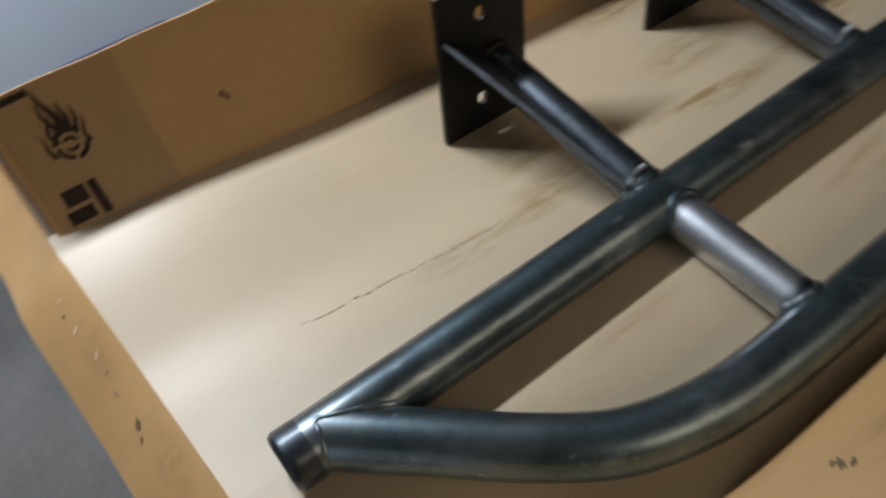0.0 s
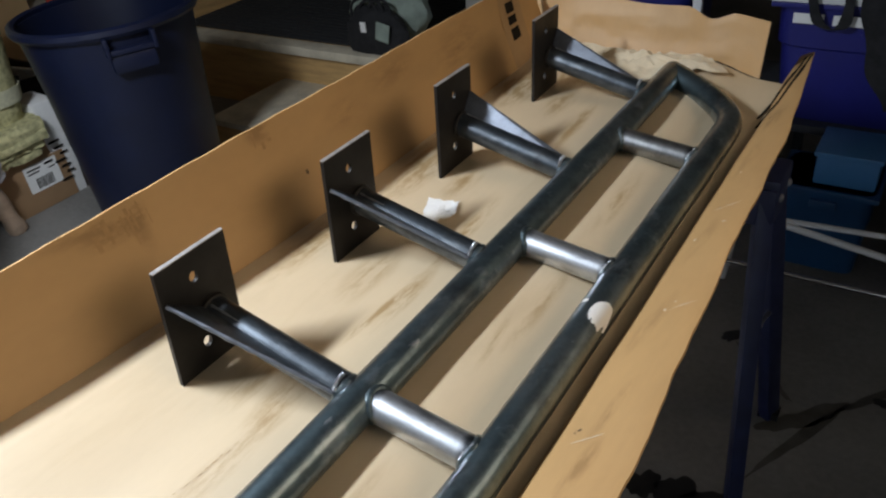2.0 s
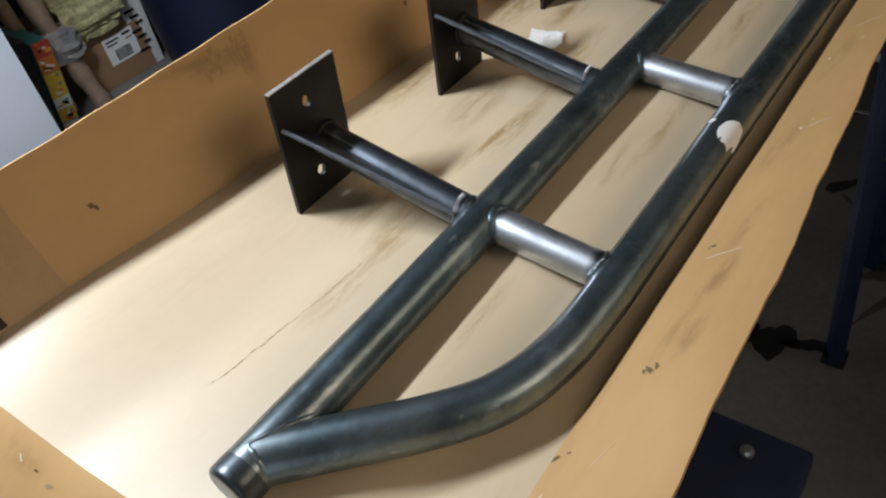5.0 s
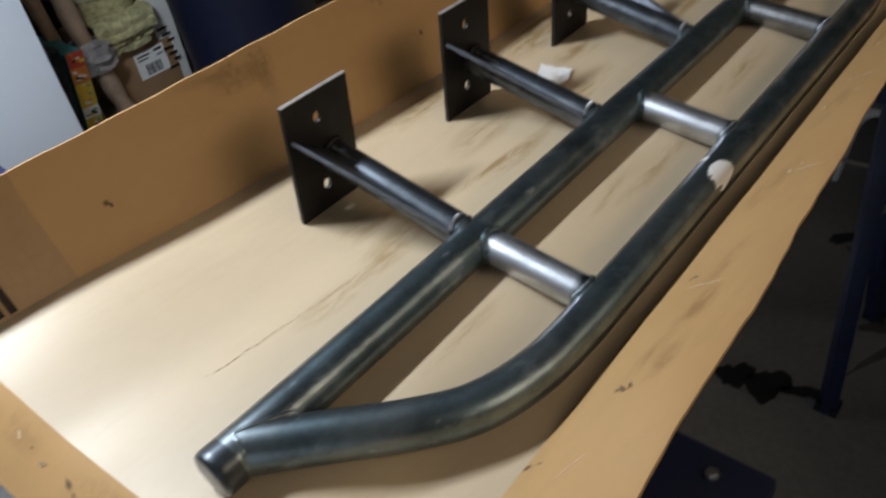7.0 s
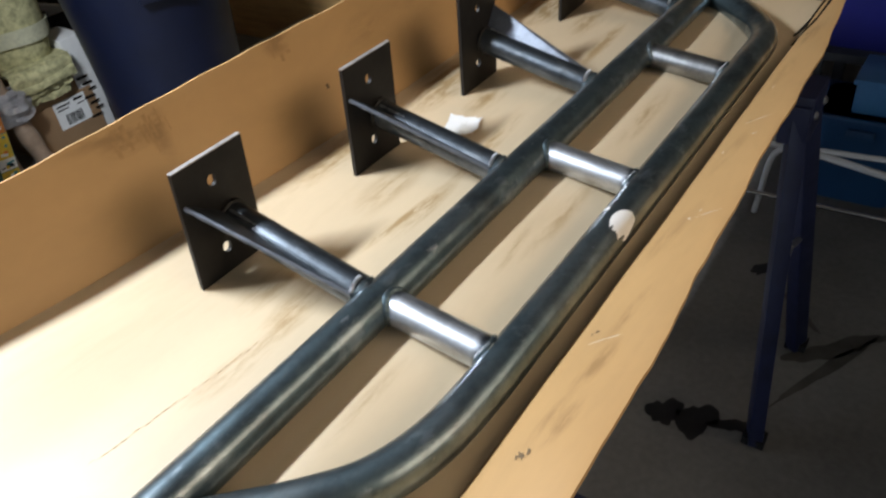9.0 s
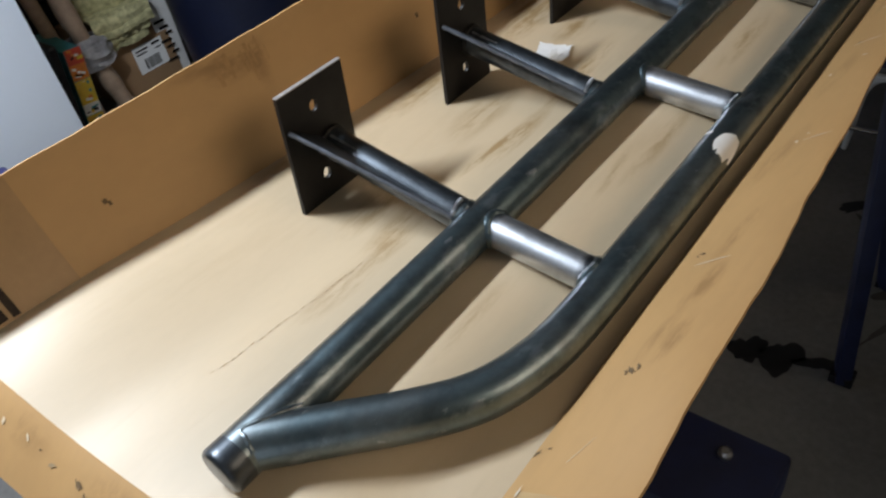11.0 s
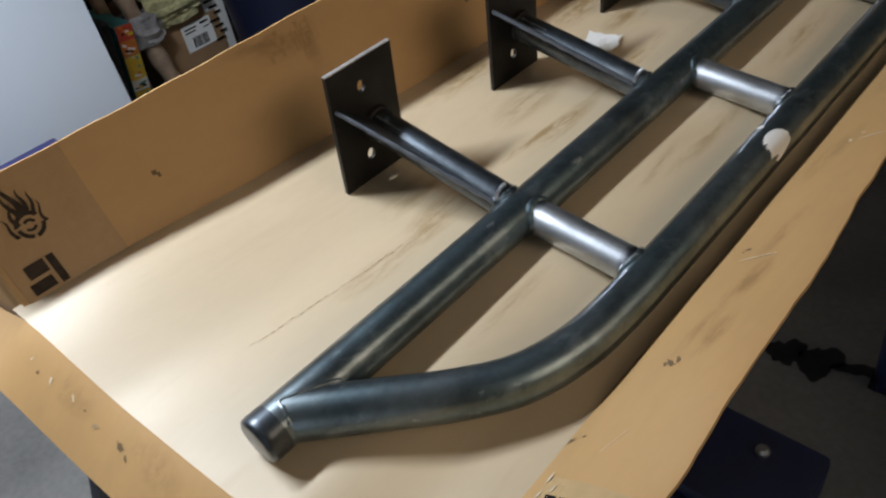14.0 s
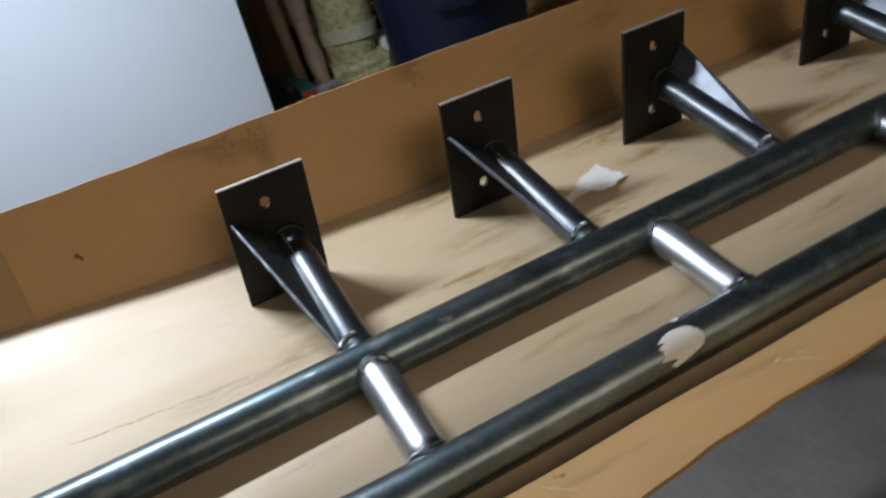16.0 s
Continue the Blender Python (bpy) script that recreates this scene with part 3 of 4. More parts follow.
for u, y, size, mat in ((0.46, -0.092, 0.008, DIRT), (0.50, -0.086, 0.005, DIRT), (0.43, -0.094, 0.004, DIRT), (0.36, 0.097, 0.005, DIRT), (0.34, 0.092, 0.003, DIRT), (0.14, -0.196, 0.006, DIRT), (0.22, -0.190, 0.003, DIRT), (0.5, 0.62, 0.004, DIRT), (0.45, 1.0, 0.005, DIRT),
                        (0.55, 0.33, 0.007, KRAFT_TORN), (0.40, 0.52, 0.006, KRAFT_TORN), (0.7, 0.57, 0.006, KRAFT_TORN), (0.5, 0.75, 0.005, KRAFT_TORN), (0.62, 0.35, 0.004, KRAFT_TORN)):
    mark(flap_point, u, fv(y), 0.12, 1.8, size, mat, 0.0008)
for u, v, size, mat in ((0.50, 0.42, 0.009, DIRT), (0.52, 0.50, 0.005, DIRT), (0.44, 0.44, 0.007, SCUFF), (0.28, 0.35, 0.004, KRAFT_TORN), (0.33, 0.40, 0.005, KRAFT_TORN), (0.38, 0.36, 0.005, KRAFT_TORN),
                        (0.41, 0.38, 0.003, DIRT), (0.66, 0.40, 0.004, KRAFT_TORN), (0.72, 0.35, 0.004, KRAFT_TORN), (0.30, 0.44, 0.003, DIRT), (0.80, 0.45, 0.003, SCUFF)):
    mark(near_flap, (0.12 + 0.652 * u) / 0.772, v, 0.772, 0.08, size, mat, 0.0010)
for y, v, w in ((-0.245, 0.42, 0.006), (-0.240, 0.39, 0.004), (0.335, 0.40, 0.006)):
    part("staple_hole", on_wall(y, y + w, v, v + 0.04, 0.0009, 1, 1), DIRT, carton)
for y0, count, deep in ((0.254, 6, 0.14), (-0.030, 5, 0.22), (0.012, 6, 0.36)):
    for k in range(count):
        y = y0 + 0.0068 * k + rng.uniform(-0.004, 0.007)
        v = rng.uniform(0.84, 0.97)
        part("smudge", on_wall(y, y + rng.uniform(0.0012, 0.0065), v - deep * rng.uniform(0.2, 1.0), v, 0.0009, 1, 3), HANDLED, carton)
# pale bent creases across the flap
for (ua, ya), (ub, yb) in (((0.42, -0.205), (0.52, -0.172)), ((0.36, 0.075), (0.62, 0.094)), ((0.60, 0.330), (0.86, 0.352)), ((0.45, 0.610), (0.80, 0.640))):
    bm = bmesh.new()
    rows = []
    for k in range(9):
        t = k / 8
        p = Vector(flap_point(ua + (ub - ua) * t, fv(ya + (yb - ya) * t))) + Vector((0, 0, 0.0008))
        w = 0.0011 * math.sin(math.pi * (0.08 + 0.84 * t)) * rng.uniform(0.5, 1.2)
        rows.append([bm.verts.new(p + Vector((0, -w, 0))), bm.verts.new(p + Vector((0, w, 0.0002)))])
    for p, q in zip(rows, rows[1:]):
        bm.faces.new((p[0], p[1], q[1], q[0]))
    part("crease", bm, KRAFT_TORN, carton, "pale bent crease")
for u0, v0, u1, v1 in ((0.16, 0.793, 0.93, 0.990), (0.05, 0.82, 0.72, 0.985)):
    bm = bmesh.new()
    rows = []
    for k in range(13):
        t = k / 12
        p = Vector(flap_point(u0 + (u1 - u0) * t, v0 + (v1 - v0) * t))
        w = 0.0035 * (0.6 + 0.6 * rng.random())
        rows.append([bm.verts.new(p + Vector((-w * 0.8, w * 0.5, 0.0012))), bm.verts.new(p + Vector((w * 0.8, -w * 0.5, 0.0012)))])
    for a, b in zip(rows, rows[1:]):
        bm.faces.new((a[0], a[1], b[1], b[0]))
    part("cut_slit", bm, INK, carton, "dark cut slit in the board")

# ---- the welded step bar ----
bar = thing("rock_slider", (0.09, 0.35, 0.79), "welded bare steel tube rock slider with four mounting legs", "step bar")
R = 0.0252
RC = 0.0209
XM, XO = 0.0205, 0.190
ZM, ZO = 0.8165, 0.7985


def zm(y):
    return ZM + 0.003 * smooth(-0.05, -0.42, y)


ys = [-0.387, -0.3862, -0.384, -0.380] + [-0.37 + 0.03 * k for k in range(49)] + [1.095, 1.105, 1.109, 1.111]
rs = [R * 0.80, R * 0.92, R * 0.985] + [R] * (len(ys) - 6) + [R * 0.985, R * 0.92, R * 0.80]
part("main_tube", pipe([(XM, y, zm(y)) for y in ys], rs, 48), STEEL, bar)
part("end_cap", pipe([(XM, y, zm(y)) for y in (-0.3892, -0.3888, -0.3872, -0.384, -0.378, -0.3655)], [R * 0.70, R * 0.84, R * 0.95, R * 1.010, R * 1.012, R * 1.003], 48), LEG_STEEL, bar, "dark welded end cap")
outer = catmull([(XM, -0.352, zm(-0.352)), (0.0765, -0.290, 0.813), (0.1255, -0.235, 0.806), (0.1640, -0.178, 0.801), (0.1845, -0.105, ZO), (XO, -0.02, ZO)], 12)
outer += [Vector((XO, 0.05 + 0.05 * k, ZO)) for k in range(17)]
outer += catmull([(XO, 0.88, ZO), (0.186, 0.925, ZO), (0.170, 0.968, ZO + 0.001), (0.134, 1.015, ZO + 0.004), (0.083, 1.060, ZO + 0.009), (XM, 1.098, ZM)], 10)
outer_tube = part("outer_tube", pipe(outer, R, 48), STEEL, bar)
CROSS = (0.012, 0.388, 0.765)
for y in CROSS:
    part("crossbar", pipe([(XM + 0.015, y, ZM), (XO - 0.012, y, ZO)], RC, 40), BRIGHT if y < 0.7 else DULL, bar, "shiny bare steel crossbar" if y < 0.7 else "dull grey steel crossbar")
PLATES = (-0.069, 0.235, 0.532, 0.895)
XP = -0.208


def plate_mesh(ya):
    """A flat plate, leaning a little along the bar, with two bolt holes."""
    bm = bmesh.new()
    lean, w, z1, z2 = 0.014, 0.110, 0.7965, 0.967
    for x in (XP, XP - 0.006):
        corners = ((ya, z1), (ya + w, z1), (ya + w + lean, z2), (ya + lean, z2))
        loop4 = [bm.verts.new((x, y, z)) for y, z in corners]
        edges = [bm.edges.new((loop4[k], loop4[(k + 1) % 4])) for k in range(4)]
        for hy, hz in ((ya + 0.064, 0.933), (ya + 0.054, 0.838)):
            loop = [bm.verts.new((x, hy + 0.0065 * math.cos(a), hz + 0.0080 * math.sin(a))) for a in (2 * math.pi * k / 16 for k in range(16))]
            edges += [bm.edges.new((loop[k], loop[(k + 1) % 16])) for k in range(16)]
        bmesh.ops.triangle_fill(bm, use_beauty=True, edges=edges)
    vs = list(bm.verts)
    half = len(vs) // 2
    for loop in (range(0, 4), range(4, 20), range(20, 36)):
        loop = list(loop)
        for k in range(len(loop)):
            i, j = loop[k], loop[(k + 1) % len(loop)]
            bm.faces.new((vs[i], vs[j], vs[j + half], vs[i + half]))
    return bm


def bead_line(points, thick):
    """A lumpy weld bead along points."""
    pts = catmull(points, 14)
    return pipe(pts, [thick * (1 + 0.16 * math.sin(k * 1.9)) for k in range(len(pts))], 8)


def saddle(x0, sx, y, z0, r, thick, wobble):
    """A weld fillet where a short tube along x meets a tube along y at x0."""
    bm = bmesh.new()
    rings = []
    for k in range(56):
        a = 2 * math.pi * k / 56
        h = r * math.sin(a)
        c = Vector((x0 + sx * (math.sqrt(max(0.0, R * R - h * h)) - 0.0005), y + r * math.cos(a), z0 + h))
        out = Vector((0, math.cos(a), math.sin(a)))
        t = thick * (1 + wobble * math.sin(a * 17) + 0.5 * wobble * math.sin(a * 7 + 1))
        rings.append([bm.verts.new(c + (out * math.cos(b) + Vector((sx, 0, 0)) * math.sin(b)) * t) for b in (2 * math.pi * j / 10 for j in range(10))])
    for k in range(56):
        a, b = rings[k], rings[(k + 1) % 56]
        for j in range(10):
            bm.faces.new((a[j], b[j], b[(j + 1) % 10], a[(j + 1) % 10]))
    return bm


for n, ya in enumerate(PLATES):
    plate = part("mounting_plate", plate_mesh(ya), PLATE, bar, "dark flat mounting plate with two bolt holes")
    part("worn_edge", box((XP - 0.003, ya + 0.069, 0.9675), (0.0064, 0.110, 0.0016)), CUT_EDGE, plate, "bare cut top edge")
    yl = ya + 0.076
    yj = yl + (0.003 if n < 2 else 0.0)
    a, b = Vector((XP + 0.001, yl, 0.872)), Vector((XM - 0.006, yj, ZM + 0.001))
    part("leg", pipe([a, b], RC, 40), LEG_STEEL, bar)
    side = -1 if n < 2 else 1
    tip = Vector((XP + 0.001, ya + (0.016 if side < 0 else 0.116), 0.921))
    root = a + Vector((0, side * 0.012, 0.012))
    end = b + Vector((-0.019, side * 0.0185, 0.015))
    low = b + Vector((-0.016, side * 0.008, 0.010))
    nrm = (tip - a).cross(b - a).normalized() * 0.003
    bm = bmesh.new()
    f1 = [bm.verts.new(p + nrm) for p in (root, tip, end, low)]
    f2 = [bm.verts.new(p - nrm) for p in (root, tip, end, low)]
    bm.faces.new(f1)
    bm.faces.new(f2[::-1])
    for k in range(4):
        bm.faces.new((f1[k], f2[k], f2[(k + 1) % 4], f1[(k + 1) % 4]))
    gus = part("gusset", bm, LEG_STEEL if n < 2 else GUSSET, bar)
    if n < 2:
        part("cut_edge", bead_line([tip, (tip + end) / 2, end], 0.0030), GUSSET, gus, "grey torch-cut edge")
    part("weld_bead", bead_line([root + Vector((0.01, -side * 0.004, 0.006)), (root + low) / 2 + Vector((0, -side * 0.004, 0.007)), low + Vector((0, -side * 0.004, 0.006))], 0.0016), WELD, bar)
    part("weld_bead", saddle(XM, -1, yj, ZM + 0.002, RC - 0.0026, 0.0058, 0.05), STEEL, bar, "dark weld fillet")
    part("weld_bead", bead_line([b + Vector((-0.019, q * RC, 0.006 + RC * math.sqrt(max(0, 1 - q * q)))) for q in (-0.85, -0.55, -0.2, 0.15)], 0.0030), WELD, bar)
    part("weld_bead", ring_bead(a + Vector((0.001, 0, 0)), (1, 0, 0), RC - 0.001, 0.0045, 0.06), PLATE, bar)
for y in CROSS:
    part("weld_bead", saddle(XM, 1, y, ZM, RC - 0.0026, 0.0058, 0.05), STEEL, bar, "dark weld fillet")
    part("weld_bead", saddle(XO, -1, y, ZO, RC - 0.0026, 0.0058, 0.05), STEEL, bar, "dark weld fillet")
    part("weld_bead", bead_line([(XO - math.sqrt(max(0.0, 1 - (0.83 * math.sqrt(1 - q * q)) ** 2)) * R - 0.003, y + q * RC, ZO + RC * 1.06 * math.sqrt(max(0, 1 - q * q))) for q in (-0.9, -0.65, -0.35, -0.05)], 0.0022), WELD, bar)
seam = [(0.353 * q, 0.936 * q) for q in (0.058, 0.050, 0.036, 0.018)] + [(0.0, 0.0)] + [(0.935 * q, -0.354 * q) for q in (0.009, 0.016, 0.0215)]
part("weld_bead", pipe(catmull([(XM + dx, -0.352 + dy, zm(-0.35) - 0.0026 + math.sqrt(max(0, R * R - dx * dx))) for dx, dy in seam], 6), [0.0034 * (1 + 0.05 * math.sin(k * 1.1)) for k in range(43)], 14), STEEL, bar, "lumpy weld seam")
part("weld_bead", bead_line([(XM + 0.019, 1.062, ZM + 0.012), (XM + 0.021, 1.075, ZM + 0.008), (XM + 0.019, 1.098, ZM + 0.010)], 0.003), WELD, bar)


def sticker(y0, a0, half_y, half_a, seed, tail):
    """A torn paper remnant that follows the tube."""
    r2 = random.Random(seed)
    bm = bmesh.new()
    rows = []
    for k in range(17):
        q = -1 + k / 8
        w = half_y * math.sqrt(max(0.02, 1 - q * q))
        lo = y0 - w * r2.uniform(0.35, 1.05) - (tail * (-q - 0.5) if q < -0.5 else 0)
        hi = y0 + w * r2.uniform(0.92, 1.0) - (2 * tail * (-q - 0.5) if q < -0.5 else 0)
        aa = a0 + half_a * q
        rows.append([bm.verts.new((XO + (R + 0.0007) * math.cos(aa), lo + (hi - lo) * j / 3, ZO + (R + 0.0007) * math.sin(aa))) for j in range(4)])
    for p, q in zip(rows, rows[1:]):
        for j in range(3):
            bm.faces.new((p[j], p[j + 1], q[j + 1], q[j]))
    return bm


part("sticker_remnant", sticker(0.273, radians(48), 0.028, 0.70, 3, 0.020), WHITE_PAPER, outer_tube, "torn white sticker remnant")
part("sticker_remnant", sticker(0.290, radians(122), 0.005, 0.22, 5, 0.0), WHITE_PAPER, outer_tube, "torn white sticker remnant")

# ---- paper scrap on the board ----
def leaf(corners, seed, rise):
    """A crumpled piece of paper between four plan corners."""
    p00, p10, p01, p11 = (Vector((*c, 0)) for c in corners)

    def f(u, v):
        p = (p00 * (1 - u) + p10 * u) * (1 - v) + (p01 * (1 - u) + p11 * u) * v
        x = p.x + 0.004 * noise.noise((u * 5, v * 5, seed)) + 0.0012 * math.sin(v * 23 + seed)
        y = p.y + 0.004 * noise.noise((u * 5, v * 5, seed + 4)) + 0.0012 * math.sin(u * 19 + seed)
        return (x, y, fz(x, y) + 0.0014 + rise * abs(u - 0.45) + 0.0016 * abs(noise.noise((x * 40, y * 40, seed))))
    return sheet(f, 18, 18, 0.0004)


scrap = thing("paper_scrap", (-0.15, 0.44, 0.794), "crumpled white paper scrap with a torn tail", "paper")
part("sheet", leaf(((-0.168, 0.410), (-0.136, 0.402), (-0.190, 0.463), (-0.135, 0.480)), 7, 0.004), WHITE_PAPER, scrap)
part("fold", leaf(((-0.142, 0.412), (-0.119, 0.436), (-0.160, 0.452), (-0.137, 0.474)), 3, 0.008), WHITE_PAPER, scrap, "turned-over white corner")
part("tail", leaf(((-0.137, 0.364), (-0.128, 0.372), (-0.162, 0.410), (-0.140, 0.404)), 9, 0.004), WHITE_PAPER, scrap, "thin torn strip")

# ---- sawhorses ----
def bolt_head(center, axis, r=0.008):
    c, d = Vector(center), Vector(axis).normalized()
    return pipe([c, c + d * 0.004, c + d * 0.007], [r, r, r * 0.6], 10)


def sawhorse(x0, x1, y, inset, label):
    ob = thing("sawhorse", ((x0 + x1) / 2, y, 0), label, "sawhorse", "sawhorses under the box")
    part("top_beam", box(((x0 + x1) / 2, y, 0.728), (x1 - x0, 0.10, 0.052)), BLUE_STEEL, ob, bevel=0.006)
    for sx, xe in ((-1, x0), (1, x1)):
        xl = xe - sx * inset
        part("bracket", box((xl, y, 0.700), (0.05, 0.115, 0.075)), BLUE_STEEL, ob, bevel=0.004)
        for sy in (-1, 1):
            top, foot = Vector((xl, y + sy * 0.028, 0.735)), Vector((xl + sx * 0.06, y + sy * 0.165, 0.0))
            d = (foot - top).normalized()
            turn = d.to_track_quat("Z", "X").to_matrix().to_4x4()
            leg = part("leg", box((top + foot) / 2, (0.044, 0.030, (foot - top).length), turn), BLUE_STEEL, ob, bevel=0.004)
            part("foot_pad", box(foot + Vector((0, 0, 0.010)), (0.046, 0.036, 0.020)), BLACK_CLOTH, leg, "black rubber foot")
            part("bolt", bolt_head((xl + sx * 0.026, y + sy * 0.032, 0.715), (sx, 0, 0)), BOLT, ob, "shiny zinc bolt head")
        link = [Vector((xl + sx * 0.03, y - 0.09, 0.37)), Vector((xl + sx * 0.03, y - 0.02, 0.42)), Vector((xl + sx * 0.03, y + 0.09, 0.37))]
        part("spreader", pipe(link, 0.006, 8), BOLT, ob, "steel spreader link")
    part("bolt", bolt_head((x1 - 0.05, y + 0.02, 0.754), (0, 0, 1), 0.0065), BOLT, ob, "shiny zinc bolt head")
    return ob


sawhorse(-0.36, 0.312, 0.87, 0.028, "dark blue folding steel sawhorse under the far end")
sawhorse(-0.36, 0.415, -0.115, 0.075, "dark blue folding steel sawhorse under the near end")
post = thing("trestle", (-0.44, -0.53, 0), "dark steel trestle leg splayed out under the box", "trestle")
hi_end, lo_end = Vector((-0.19, -0.478, 0.757)), Vector((-0.66, -0.576, 0.002))
lean_m = (hi_end - lo_end).to_track_quat("Z", "X").to_matrix().to_4x4()
part("leg", box((hi_end + lo_end) / 2, (0.017, 0.019, (hi_end - lo_end).length), lean_m), BLUE_STEEL, post, bevel=0.003)
part("foot_pad", box(lo_end + Vector((0, 0, 0.010)), (0.045, 0.040, 0.020)), BLACK_CLOTH, post, "black rubber foot")
part("top_bar", box((-0.10, -0.38, 0.757), (0.34, 0.05, 0.030)), BLUE_STEEL, post, bevel=0.004)
part("link", box((-0.19, -0.43, 0.752), (0.030, 0.11, 0.020)), BLUE_STEEL, post, bevel=0.003)


# ---- oil stains on the concrete ----
def blot(cx, cy, rx, ry, seed, turn=0.0, z=0.0012):
    r2 = random.Random(seed)
    ph = [r2.uniform(0, 6.3) for _ in range(4)]
    bm = bmesh.new()
    ring = []
    for k in range(48):
        t = 2 * math.pi * k / 48
        q = 1 + 0.22 * math.sin(2 * t + ph[0]) + 0.16 * math.sin(3 * t + ph[1]) + 0.08 * math.sin(7 * t + ph[2]) + 0.05 * math.sin(11 * t + ph[3])
        x, y = rx * q * math.cos(t), ry * q * math.sin(t)
        ring.append(bm.verts.new((cx + x * math.cos(turn) - y * math.sin(turn), cy + x * math.sin(turn) + y * math.cos(turn), z)))
    bm.faces.new(ring)
    return bm


for x, y, rx, ry, seed, turn in ((0.150, 0.690, 0.034, 0.042, 1, 0.3), (0.218, 0.700, 0.044, 0.046, 2, 0.2), (0.30, 0.725, 0.05, 0.020, 3, 0.3), (0.587, 1.197, 0.030, 0.018, 4, 0.2), (0.20, 1.30, 0.05, 0.02, 9, 1.0)):
    tagged(part("oil_stain", blot(x, y, rx, ry, seed, turn), OIL), "dark oil stain on the concrete floor", "stain", "oil stains")
for x, y, rx, ry, seed, turn in ((0.42, 0.98, 0.17, 0.012, 5, 1.15), (0.55, 1.20, 0.13, 0.010, 6, 0.9), (0.30, 1.18, 0.10, 0.010, 7, 2.4), (0.42, 1.06, 0.10, 0.030, 8, 0.8)):
    tagged(part("damp_streak", blot(x, y, rx, ry, seed, turn, 0.0009), DAMP), "dark damp streak on the concrete floor", "stain", "damp streaks")


# ---- trash can ----
def lathe(cx, cy, profile, sides=64, bm=None):
    bm = bm or bmesh.new()
    rings = [[bm.verts.new((cx + r * math.cos(t), cy + r * math.sin(t), z)) for t in (2 * math.pi * k / sides for k in range(sides))] for r, z in profile]
    for a, b in zip(rings, rings[1:]):
        for k in range(sides):
            bm.faces.new((a[k], a[(k + 1) % sides], b[(k + 1) % sides], b[k]))
    return bm


BX, BY = -1.985, 1.105
can = thing("trash_can", (BX, BY, 0), "navy blue round plastic trash can standing on concrete", "trash can")
part("body", lathe(BX, BY, [(0.01, 0.012), (0.01, 0.001), (0.235, 0.001), (0.245, 0.012), (0.274, 0.52), (0.282, 0.62), (0.296, 0.785), (0.288, 0.785), (0.274, 0.62), (0.266, 0.52), (0.236, 0.02), (0.01, 0.012)]), BIN_BLUE, can)
rim = [(0.296, 0.778), (0.312, 0.772), (0.320, 0.784), (0.318, 0.800), (0.304, 0.806), (0.292, 0.800), (0.296, 0.778)]
part("rim", lathe(BX, BY, rim), BIN_BLUE, can)
for ang in (-0.42, -0.42 + math.pi):
    c, sn = math.cos(ang), math.sin(ang)
    m = pose(0, 0, 0, 0, 0, math.degrees(ang))
    h = part("handle", box((BX + 0.312 * c, BY + 0.312 * sn, 0.730), (0.036, 0.150, 0.018), m), BIN_BLUE, can, bevel=0.006)
    for q in (-1, 1):
        part("handle_cheek", box((BX + 0.314 * c - q * 0.076 * sn, BY + 0.314 * sn + q * 0.076 * c, 0.748), (0.040, 0.014, 0.060), m), BIN_BLUE, h, bevel=0.004)
    part("handle_skirt", box((BX + 0.306 * c, BY + 0.306 * sn, 0.690), (0.035, 0.145, 0.060), m), BIN_BLUE, h, bevel=0.010)

# ---- white appliance and the clutter beside it ----
fr = thing("white_freezer", (-2.3, -0.62, 0), "tall plain white enamel freezer standing on the floor", "freezer")
part("cabinet", box((-2.32, -0.62, 0.88), (0.66, 1.86, 1.64)), ENAMEL, fr, bevel=0.012)
part("door", box((-1.965, -0.60, 0.90), (0.045, 1.86, 1.58)), ENAMEL, fr, bevel=0.012)
part("plinth", box((-2.32, -0.62, 0.03), (0.60, 1.80, 0.06)), BLACK_CLOTH, fr, "black recessed plinth")


